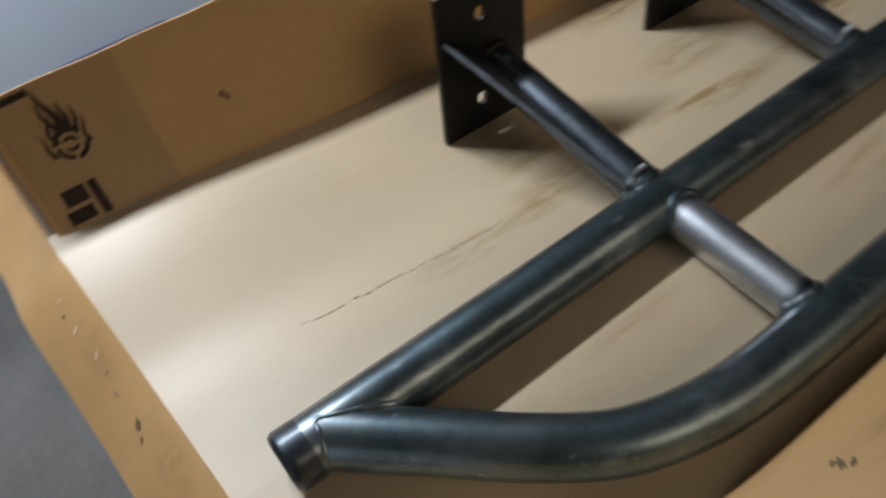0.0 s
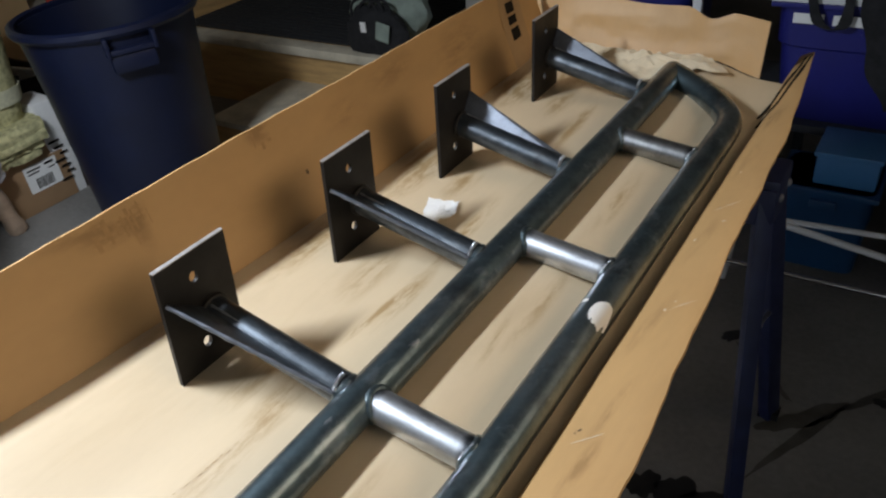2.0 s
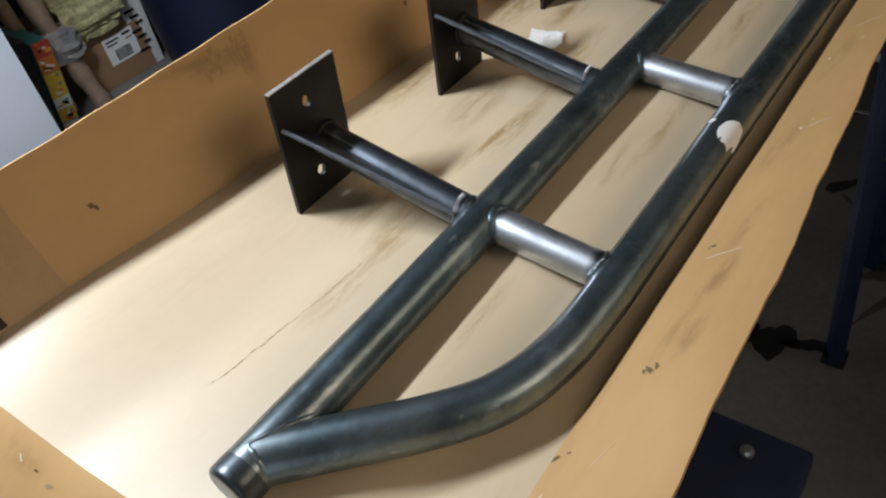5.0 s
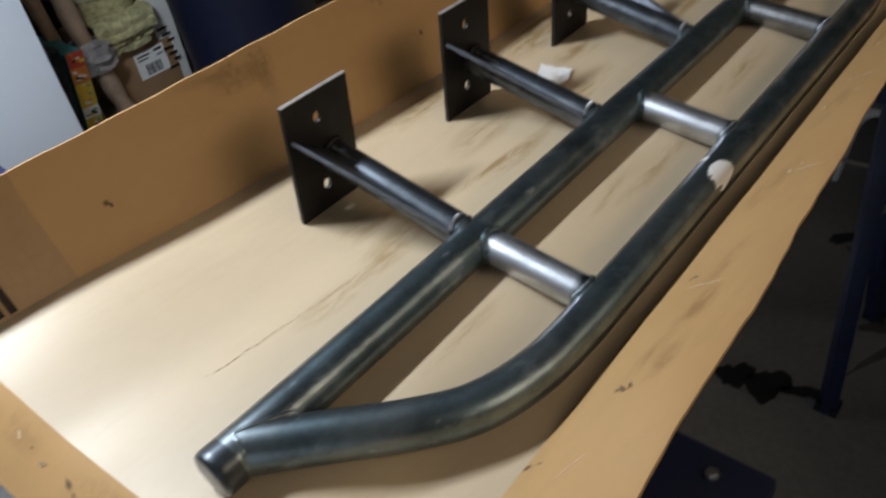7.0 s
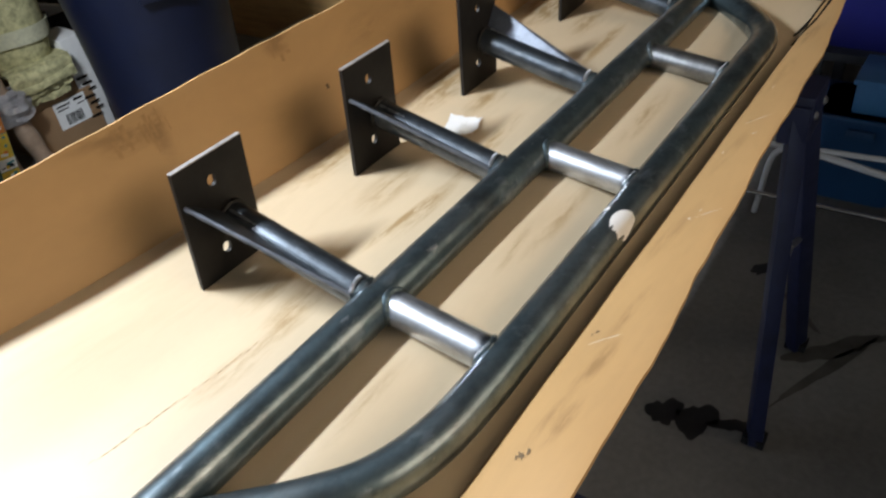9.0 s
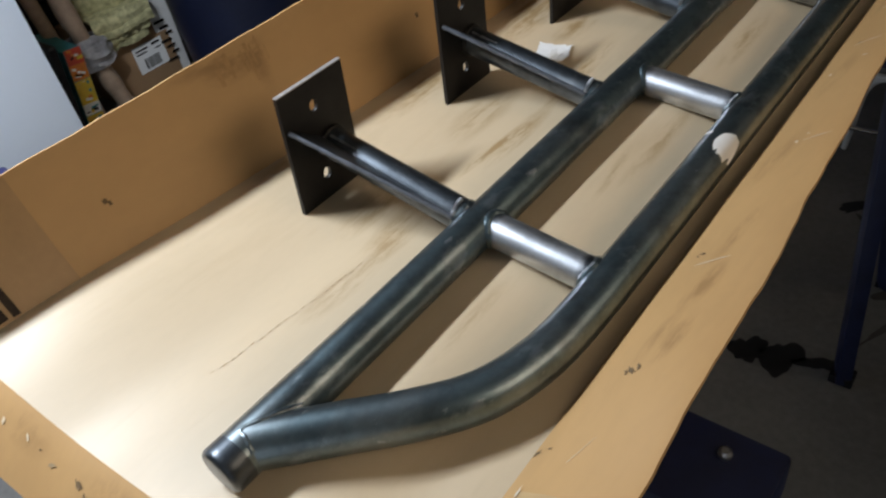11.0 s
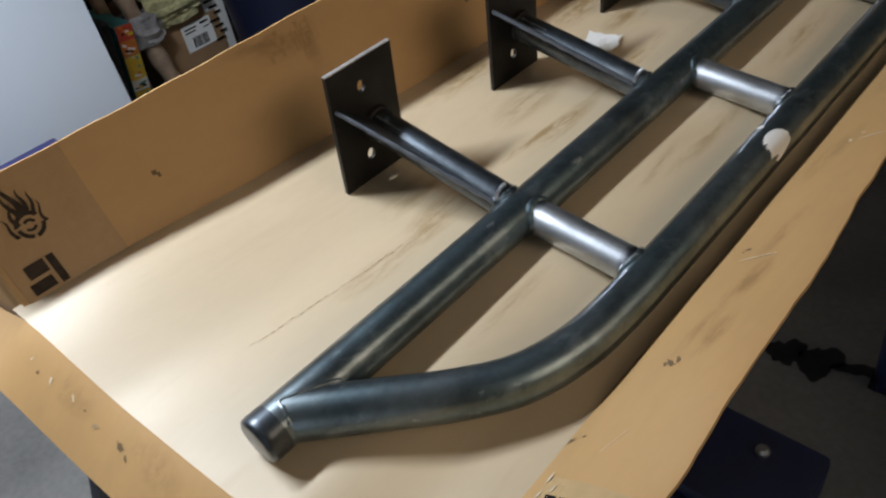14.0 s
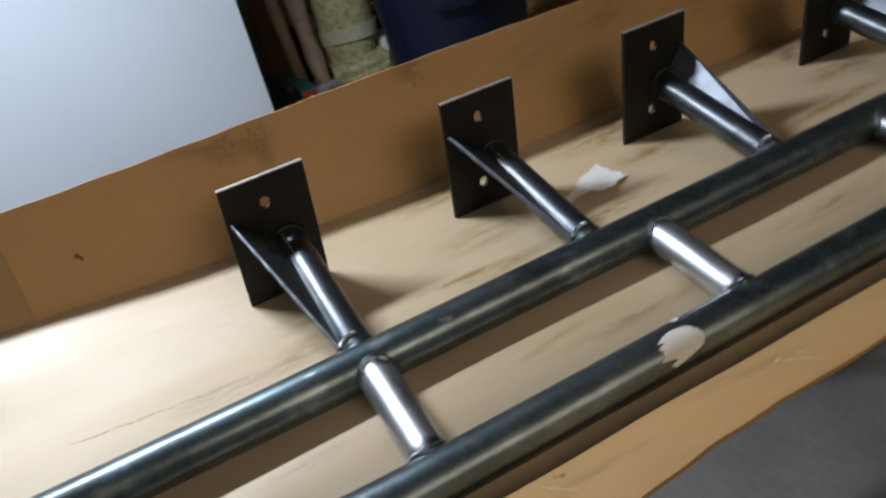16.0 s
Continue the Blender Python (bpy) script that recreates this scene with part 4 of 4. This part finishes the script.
def tote(name, x0, x1, y0, y1, z0, z1, mat, label, lid=None, group=""):
    """A tapered storage tote with a rolled rim, ribs and grips."""
    ob = thing(name, ((x0 + x1) / 2, (y0 + y1) / 2, z0), label, "storage tote", group)
    cx, cy, wx, wy, h = (x0 + x1) / 2, (y0 + y1) / 2, (x1 - x0) / 2, (y1 - y0) / 2, z1 - z0
    bm = bmesh.new()
    rings = []
    for z, q in ((z0, 0.88), (z0 + 0.012, 0.90), (z0 + h * 0.62, 0.955), (z0 + h * 0.64, 0.985), (z1, 1.0)):
        ring = []
        for k in range(32):
            t = 2 * math.pi * k / 32
            c, sn = math.cos(t), math.sin(t)
            e = 0.28
            ring.append(bm.verts.new((cx + wx * q * math.copysign(abs(c) ** e, c), cy + wy * q * math.copysign(abs(sn) ** e, sn), z)))
        rings.append(ring)
    for a, b in zip(rings, rings[1:]):
        for k in range(32):
            bm.faces.new((a[k], a[(k + 1) % 32], b[(k + 1) % 32], b[k]))
    bm.faces.new(rings[0][::-1])
    bm.faces.new(rings[-1])
    part("body", bm, mat, ob)
    part("rim", box((cx, cy, z1 - 0.008), (2 * wx + 0.022, 2 * wy + 0.022, 0.016)), mat, ob, bevel=0.005)
    part("grip", box((cx, y0 - 0.004, z1 - h * 0.17), (wx * 0.55, 0.014, h * 0.10)), mat, ob, bevel=0.004)
    if lid:
        lid_ob = part("lid", box((cx, cy, z1 + 0.020), (2 * wx + 0.030, 2 * wy + 0.030, 0.040)), lid, ob, "pale snap-on lid", bevel=0.010)
        part("lid_panel", box((cx, cy, z1 + 0.046), (2 * wx - 0.06, 2 * wy - 0.06, 0.012)), lid, lid_ob, bevel=0.005)
    return ob


tote("blue_tote", -1.78, -1.46, -0.32, 0.0, 0.0, 0.31, TOTE_NAVY, "blue plastic storage tote standing before the freezer", TOTE_NAVY)

carton2 = thing("shipping_box", (-2.64, 0.86, 0), "closed brown shipping box with a white label", "box")
part("body", box((-2.65, 0.865, 0.155), (0.34, 0.31, 0.31)), BOX_BROWN, carton2, bevel=0.003)
part("flap", box((-2.65, 0.865, 0.3135), (0.335, 0.15, 0.005)), BOX_BROWN, carton2)
label2 = part("shipping_label", box((-2.4785, 0.905, 0.140), (0.0012, 0.145, 0.115)), WHITE_PAPER, carton2, "white shipping label")
for y, z, wy, wz in ((0.875, 0.178, 0.06, 0.007), (0.945, 0.182, 0.04, 0.010), (0.87, 0.163, 0.05, 0.006), (0.95, 0.160, 0.03, 0.005)):
    part("printed_bar", box((-2.4775, y, z), (0.0008, wy, wz)), INK, label2, "dark printed bar")
for k in range(9):
    part("printed_bar", box((-2.4775, 0.872 + 0.0085 * k, 0.115), (0.0008, 0.0045 if k % 3 else 0.0065, 0.045)), INK, label2, "dark printed bar")

white_box = thing("white_box", (-2.60, 1.01, 0), "tall narrow white printed box on the floor", "box")
part("body", box((-2.56, 1.015, 0.21), (0.16, 0.10, 0.42), pose(0, 0, 0, 0, 2, 0)), WHITE_PAPER, white_box, bevel=0.003)
for k in range(7):
    part("printed_bar", box((-2.4745, 0.995 + 0.012 * (k % 3), 0.25 - 0.028 * k), (0.0008, 0.05 - 0.008 * (k % 3), 0.010)), INK, white_box, "dark printed bar")

# folded blanket draped over the box: stacked folds with rounded lower edges
blanket = thing("green_blanket", (-2.60, 0.80, 0.32), "folded yellow-green woven blanket on a brown box", "blanket")


def drape(x_front, z_low, y0, y1, seed, thick):
    def f(u, v):
        y = y0 + (y1 - y0) * u
        t = v * 1.0
        if t < 0.30:
            x, z = x_front - 0.24 + 0.80 * t, 0.335 + thick
        elif t < 0.45:
            a = (t - 0.30) / 0.15 * math.pi / 2
            x, z = x_front - 0.02 + 0.02 * math.sin(a), 0.315 + thick + 0.02 * math.cos(a)
        else:
            q = (t - 0.45) / 0.55
            x, z = x_front, 0.315 + thick - q * (0.315 + thick - z_low)
        w = 0.008 * noise.noise((u * 4, v * 5, seed)) + 0.003 * noise.noise((u * 16, v * 16, seed))
        return (x + w, y + 0.03 * (1 - v) + 0.01 * math.sin(v * 4 + seed), z + w)
    return sheet(f, 18, 24, 0.010)


part("fold", drape(-2.452, 0.235, 0.72, 0.93, 1, 0.005), GREEN_CLOTH, blanket)
part("fold", drape(-2.436, 0.270, 0.70, 0.94, 2, 0.022), GREEN_CLOTH, blanket)
part("fold", drape(-2.420, 0.300, 0.69, 0.95, 3, 0.040), GREEN_CLOTH, blanket)


def bundle(u, v):
    a = 2 * math.pi * u
    r = 0.115 * (1 + 0.08 * math.sin(3 * a) + 0.05 * noise.noise((math.cos(a) * 2, math.sin(a) * 2, v * 5)))
    r *= 1 - 0.25 * abs(v - 0.5) ** 2
    return (-2.57 + 0.10 * v + r * 0.85 * math.cos(a), 0.84 + 0.03 * v + r * 1.1 * math.sin(a), 0.36 + 0.62 * v)


part("rolled_end", sheet(bundle, 40, 30, 0.004), GREEN_CLOTH, blanket)
part("band", sheet(lambda u, v: tuple(Vector(bundle(u, 0.16 + 0.10 * v)) + Vector((0.012 * math.cos(2 * math.pi * u), 0.012 * math.sin(2 * math.pi * u), 0))), 40, 3, 0.003), PALE_BAND, blanket, "pale cloth band")

roll = thing("wrapped_roll", (-2.42, 0.68, 0), "tan paper roll wrapped in cloudy plastic film", "roll")
part("core", pipe(catmull([(-2.42, 0.70, 0.002), (-2.43, 0.67, 0.20), (-2.45, 0.645, 0.45), (-2.47, 0.63, 0.80)], 8), [0.036 + 0.004 * math.sin(k * 1.3) for k in range(25)], 20), ROLL, roll)


def film(u, v):
    a = 2 * math.pi * u
    r = 0.052 + 0.018 * noise.noise((math.cos(a) * 2, math.sin(a) * 2, v * 6)) + 0.02 * math.sin(math.pi * v)
    return (-2.435 + r * math.cos(a), 0.665 - 0.03 * v + r * 1.3 * math.sin(a), 0.22 + 0.13 * v)


part("plastic_wrap", sheet(film, 30, 14, 0.001), FILM, roll, "crinkled cloudy plastic film")
part("second_core", pipe([(-2.50, 0.60, 0.002), (-2.56, 0.56, 0.75)], 0.028, 18), ROLL, roll)

game = thing("coloured_box", (-2.36, 0.57, 0), "flat box with red, yellow and teal printing on edge", "box")
lean = pose(0, 0, 0, -6, 4, 0)
part("body", box((-2.47, 0.535, 0.185), (0.26, 0.070, 0.37), lean), TEAL, game, bevel=0.002)
prints = random.Random(12)
for z, hgt, mat in ((0.335, 0.060, RED), (0.275, 0.060, ORANGE), (0.195, 0.095, YELLOW), (0.125, 0.045, WHITE_PAPER), (0.075, 0.05, YELLOW), (0.025, 0.035, WHITE_PAPER)):
    panel = part("printed_panel", box((-2.4695 + 0.131 + 0.07 * (z - 0.185), 0.535 + 0.105 * (z - 0.185), z), (0.002, 0.066, hgt), lean), mat, game)
    for k in range(7):
        zz, w = z + hgt * prints.uniform(-0.42, 0.42), prints.uniform(0.010, 0.030)
        tone = prints.choice((RED, YELLOW, TEAL, ORANGE, WHITE_PAPER, BLACK_CLOTH))
        part("printed_bar", box((-2.4695 + 0.1330 + 0.0002 * k + 0.07 * (zz - 0.185), 0.535 + prints.uniform(-0.02, 0.02) + 0.105 * (zz - 0.185), zz), (0.0016, w, prints.uniform(0.004, 0.013)), lean @ pose(0, 0, 0, prints.uniform(-25, 25), 0, 0)), tone, panel, "printed mark")
board = thing("dark_board", (-2.36, 0.48, 0), "dark grey board leaning beside the freezer", "board")
part("panel", box((-2.42, 0.445, 0.21), (0.30, 0.028, 0.42), pose(0, 0, 0, -7, 0, 0)), SLATE, board, bevel=0.002)
part("edge_strip", box((-2.2685, 0.445, 0.21), (0.004, 0.028, 0.40), pose(0, 0, 0, -7, 0, 0)), BLACK_CLOTH, board)

# dark stacked odds and ends behind, with a large carton on top
crate = thing("black_crate", (-3.0, 1.02, 0), "black plastic crate with open top on the floor", "crate")
for x, y, wx, wy in ((-2.80, 1.0, 0.02, 0.60), (-3.22, 1.0, 0.02, 0.60), (-3.01, 0.71, 0.40, 0.02), (-3.01, 1.29, 0.40, 0.02)):
    part("side", box((x, y, 0.21), (wx, wy, 0.42)), BLACK_CLOTH, crate, bevel=0.004)
part("base", box((-3.01, 1.0, 0.012), (0.40, 0.56, 0.02)), BLACK_CLOTH, crate)
for k, (y, z, mat, wy) in enumerate(((0.86, 0.46, WHITE_PAPER, 0.16), (0.98, 0.44, TOTE_NAVY, 0.10), (1.08, 0.45, SLATE, 0.12), (1.18, 0.44, WHITE_PAPER, 0.08), (0.78, 0.43, TOTE_BLUE, 0.05))):
    tagged(part("magazine", box((-2.99, y, z - 0.215), (0.36, wy * 0.3, z - 0.03), pose(0, 0, 0, 6 - 5 * k, 0, 3 * k)), mat, bevel=0.003), "worn glossy magazine standing in the black crate", "magazine", "magazines in the crate")
big = thing("large_carton", (-3.35, 1.15, 0), "large closed tan moving carton with printed bars", "box")
part("body", box((-3.58, 1.12, 0.65), (0.55, 0.85, 1.30)), BOX_TAN, big, bevel=0.004)
for k, (y, w) in enumerate(((1.28, 0.012), (1.34, 0.012), (1.40, 0.012))):
    part("printed_bar", box((-3.303, y, 0.95), (0.002, 0.022, 0.10)), INK, big, "dark printed bar")
shelf = thing("wood_crate", (-3.4, 1.85, 0), "low brown wooden crate holding bottles", "crate")
part("body", box((-3.42, 1.86, 0.27), (0.40, 0.54, 0.54)), PLYWOOD, shelf, bevel=0.004)
part("lid", box((-3.42, 1.86, 0.55), (0.43, 0.57, 0.02)), NOSING, shelf, bevel=0.003)
for k, (y, mat, h, r) in enumerate(((1.68, RED, 0.20, 0.032), (1.76, WHITE_PLASTIC, 0.23, 0.036), (1.86, SLATE, 0.19, 0.040), (1.95, WHITE_PLASTIC, 0.17, 0.034), (2.04, RED, 0.22, 0.030))):
    bt = thing("bottle", (-3.32, y, 0.56), "small plastic bottle standing on the wooden crate", "bottle", "bottles on the crate")
    part("body", lathe(-3.32, y, [(0.001, 0.561), (r, 0.561), (r, 0.56 + h * 0.7), (r * 0.45, 0.56 + h * 0.82), (r * 0.45, 0.56 + h * 0.9), (0.001, 0.56 + h * 0.9)], 18), mat, bt)
    part("cap", lathe(-3.32, y, [(0.001, 0.56 + h * 0.9), (r * 0.5, 0.56 + h * 0.9), (r * 0.5, 0.56 + h), (0.001, 0.56 + h)], 14), BLACK_CLOTH, bt, "black screw cap")

# ---- wooden steps, landing and what stands on them ----
steps = thing("wooden_steps", (-2.3, 2.3, 0), "plywood steps and landing with worn nosing board", "steps")
part("landing_riser", box((-2.30, 2.055, 0.155), (1.80, 0.03, 0.31)), PLYWOOD, steps)
part("landing_deck", box((-2.30, 2.68, 0.325), (1.80, 1.22, 0.03)), PLYWOOD, steps)
part("nosing", box((-2.30, 2.055, 0.332), (1.80, 0.09, 0.042)), NOSING, steps, "pale worn nosing board", bevel=0.006)
part("landing_side", box((-1.415, 2.68, 0.155), (0.03, 1.22, 0.31)), PLYWOOD, steps)
part("lower_tread", box((-1.73, 1.79, 0.160), (0.88, 0.50, 0.03)), NOSING, steps, "grey carpeted lower tread", bevel=0.006)
part("lower_riser", box((-1.73, 1.555, 0.073), (0.86, 0.025, 0.145)), PLYWOOD, steps)
part("lower_side", box((-2.155, 1.79, 0.073), (0.025, 0.47, 0.145)), PLYWOOD, steps)
part("guard_panel", box((-2.985, 2.66, 0.85), (0.025, 1.25, 1.70)), PLYWOOD, steps, "upright plywood guard panel")
mat_ob = thing("door_mat", (-2.3, 2.65, 0.34), "black ribbed rubber mat on the wooden landing", "mat")
part("pad", box((-2.24, 2.66, 0.346), (1.40, 1.06, 0.012)), MAT, mat_ob, bevel=0.004)
for k in range(26):
    part("rib", box((-2.24, 2.16 + 0.04 * k, 0.354), (1.36, 0.012, 0.006)), MAT, mat_ob)
door = tagged(new("door_1"), "white painted house door above the landing", "door", kind="structure")
door.location = (-2.3, 3.3, 0.34)
part("leaf", box((-2.35, 3.33, 1.37), (0.82, 0.04, 2.0)), WHITE_PLASTIC, door, bevel=0.004)
part("threshold", box((-2.35, 3.28, 0.365), (0.98, 0.10, 0.05)), WHITE_PLASTIC, door, bevel=0.006)
part("jamb", box((-2.80, 3.31, 1.39), (0.07, 0.07, 2.05)), WHITE_PLASTIC, door, bevel=0.004)
part("jamb", box((-1.90, 3.31, 1.39), (0.07, 0.07, 2.05)), WHITE_PLASTIC, door, bevel=0.004)
part("kick_panel", box((-2.35, 3.306, 0.62), (0.66, 0.012, 0.30)), SLATE, door, "dark kick panel", bevel=0.003)
structure("wall_landing", box((-2.9, 3.40, 1.25), (2.2, 0.06, 2.5)), WALLPAINT, "plain painted wall behind the landing", "wall")

cab = thing("metal_cabinet", (-1.15, 2.75, 0), "pale grey steel cabinet with a small latch", "cabinet")
part("body", box((-1.10, 2.86, 0.70), (0.74, 0.46, 1.40)), GREY_METAL, cab, bevel=0.006)
cdoor = part("door", box((-1.10, 2.62, 0.72), (0.70, 0.02, 1.32)), GREY_METAL, cab, bevel=0.005)
part("latch", box((-0.93, 2.603, 0.66), (0.09, 0.016, 0.018)), BOLT, cdoor, "small steel latch", bevel=0.004)


def lumpy(cx, cy, cz, rx, ry, rz, seed, flat=0.0):
    """A soft stuffed form that sits on its base."""
    bm = bmesh.new()
    bmesh.ops.create_icosphere(bm, subdivisions=4, radius=1.0)
    for v in bm.verts:
        q = 1 + 0.20 * noise.noise((v.co.x * 1.6 + seed, v.co.y * 1.6, v.co.z * 1.6)) + 0.09 * noise.noise((v.co.x * 5 + seed, v.co.y * 5, v.co.z * 5))
        v.co = Vector((cx + v.co.x * q * rx, cy + v.co.y * q * ry, max(cz + v.co.z * q * rz, flat)))
    return bm


bag = thing("cloth_bag", (-1.66, 2.22, 0.34), "slumped pale green cloth bag on the landing", "bag")
part("sack", lumpy(-1.64, 2.26, 0.50, 0.20, 0.13, 0.22, 2, 0.349), BAG_CLOTH, bag)
part("neck", lumpy(-1.50, 2.30, 0.70, 0.09, 0.08, 0.09, 6, 0.4), BAG_CLOTH, bag)
black_bag = thing("black_bag", (-1.62, 2.07, 0.34), "small black handbag with pale tag on the landing", "bag")
part("pouch", lumpy(-1.60, 2.10, 0.42, 0.17, 0.06, 0.13, 8, 0.349), BLACK_CLOTH, black_bag)
part("tag", box((-1.62, 2.035, 0.475), (0.030, 0.006, 0.045)), WHITE_PAPER, black_bag, "pale tag", bevel=0.002)
part("panel", box((-1.52, 2.038, 0.46), (0.07, 0.006, 0.08), pose(0, 0, 0, 0, 12, 0)), BAG_CLOTH, black_bag, "pale patterned panel", bevel=0.002)
for k in range(3):
    part("strap", pipe(catmull([(-1.72 + 0.05 * k, 2.09, 0.46), (-1.70 + 0.05 * k, 2.08, 0.56), (-1.60 + 0.04 * k, 2.08, 0.58), (-1.55 + 0.03 * k, 2.09, 0.47)], 8), 0.007, 8), BLACK_CLOTH, black_bag)

# ---- shelf of totes and the pipe frame beyond the far end ----
rack = thing("storage_rack", (0.1, 2.25, 0), "low black storage rack carrying plastic totes", "rack")
part("deck", box((0.10, 2.27, 0.318), (1.90, 0.54, 0.028)), SLATE, rack, bevel=0.003)
for x in (-0.82, 0.10, 1.02):
    for y in (2.03, 2.51):
        part("upright", box((x, y, 0.152), (0.035, 0.035, 0.303)), SLATE, rack)
tote("navy_tote", 0.035, 0.72, 2.02, 2.48, 0.332, 0.712, TOTE_NAVY, "large navy plastic tote with white lid on rack", WHITE_PLASTIC, "totes on the rack")
tote("navy_tote", -0.78, -0.24, 2.06, 2.48, 0.332, 0.80, TOTE_NAVY, "tall navy plastic tote with navy lid on rack", TOTE_NAVY, "totes on the rack")
for x, w in ((0.135, 0.085), (0.245, 0.085), (0.43, 0.06)):
    tagged(part("tote_label", box((x, 2.008, 0.668), (w, 0.002, 0.030)), WHITE_PAPER), "white paper label stuck on the navy tote", "label", "labels on the tote")
tote("light_blue_tote", 0.175, 0.435, 1.70, 1.92, 0.0, 0.28, TOTE_BLUE, "light blue plastic storage tote on the floor", None, "totes")
upper = thing("light_blue_box", (0.34, 1.82, 0.28), "small light blue plastic box on a blue tote", "box")
part("body", box((0.345, 1.81, 0.327), (0.165, 0.17, 0.090)), TOTE_SKY, upper, bevel=0.008)
part("lid", box((0.345, 1.81, 0.378), (0.180, 0.185, 0.016)), TOTE_SKY, upper, bevel=0.005)
tote("dark_tote", 0.50, 0.95, 1.62, 1.94, 0.0, 0.28, SLATE, "dark grey plastic storage tote on the floor", None, "totes")
bag2 = thing("strap_bag", (0.33, 2.2, 0.77), "black webbing bag hanging over the white lid", "bag")
part("body", lumpy(0.33, 2.22, 0.86, 0.16, 0.12, 0.12, 11, 0.772), BLACK_CLOTH, bag2)


def strap(pts, width):
    bm = bmesh.new()
    rows = []
    for k, p in enumerate(catmull(pts, 8)):
        w = width * (1 + 0.15 * math.sin(k * 0.6))
        rows.append([bm.verts.new(p + Vector((q * w / 2, d, 0))) for q, d in ((-1, 0), (1, 0), (1, 0.006), (-1, 0.006))])
    for a, b in zip(rows, rows[1:]):
        for k in range(4):
            bm.faces.new((a[k], b[k], b[(k + 1) % 4], a[(k + 1) % 4]))
    bm.faces.new(rows[0])
    bm.faces.new(rows[-1][::-1])
    return bm


part("strap", strap([(0.13, 2.16, 0.86), (0.135, 2.01, 0.79), (0.14, 1.985, 0.74), (0.17, 1.99, 0.66), (0.23, 1.985, 0.655), (0.24, 1.99, 0.73), (0.22, 2.02, 0.80)], 0.030), BLACK_CLOTH, bag2)
part("strap", strap([(0.30, 2.12, 0.90), (0.31, 1.99, 0.79), (0.33, 1.98, 0.66), (0.37, 1.98, 0.52), (0.43, 1.98, 0.42)], 0.085), BLACK_CLOTH, bag2)
pole = thing("white_pole", (-0.2, 2.0, 0), "slim white painted pole leaning by the rack", "pole")
part("shaft", box((-0.19, 1.99, 0.65), (0.030, 0.022, 1.30)), WHITE_PLASTIC, pole, bevel=0.004)

stand = thing("pipe_frame", (0.5, 1.5, 0), "folding frame of white and chrome tubes on the floor", "frame")
part("top_rail", pipe([(0.04, 1.46, 0.285), (0.55, 1.46, 0.313), (1.05, 1.46, 0.33)], 0.0075, 14), WHITE_PLASTIC, stand)
part("brace", pipe([(0.17, 1.45, 0.300), (0.56, 1.45, 0.243), (1.10, 1.45, 0.165)], 0.0095, 14), WHITE_PLASTIC, stand)
part("leg", pipe(catmull([(0.088, 1.545, 0.004), (0.100, 1.53, 0.09), (0.120, 1.49, 0.22), (0.150, 1.47, 0.275), (0.20, 1.46, 0.292)], 8), 0.0085, 14), WHITE_PLASTIC, stand)
part("leg", pipe([(1.05, 1.46, 0.33), (1.08, 1.50, 0.004)], 0.0085, 14), WHITE_PLASTIC, stand)
part("lower_rail", pipe([(0.05, 1.44, 0.140), (0.58, 1.44, 0.145), (1.07, 1.47, 0.15)], 0.0065, 14), CHROME, stand, "chrome lower rail")
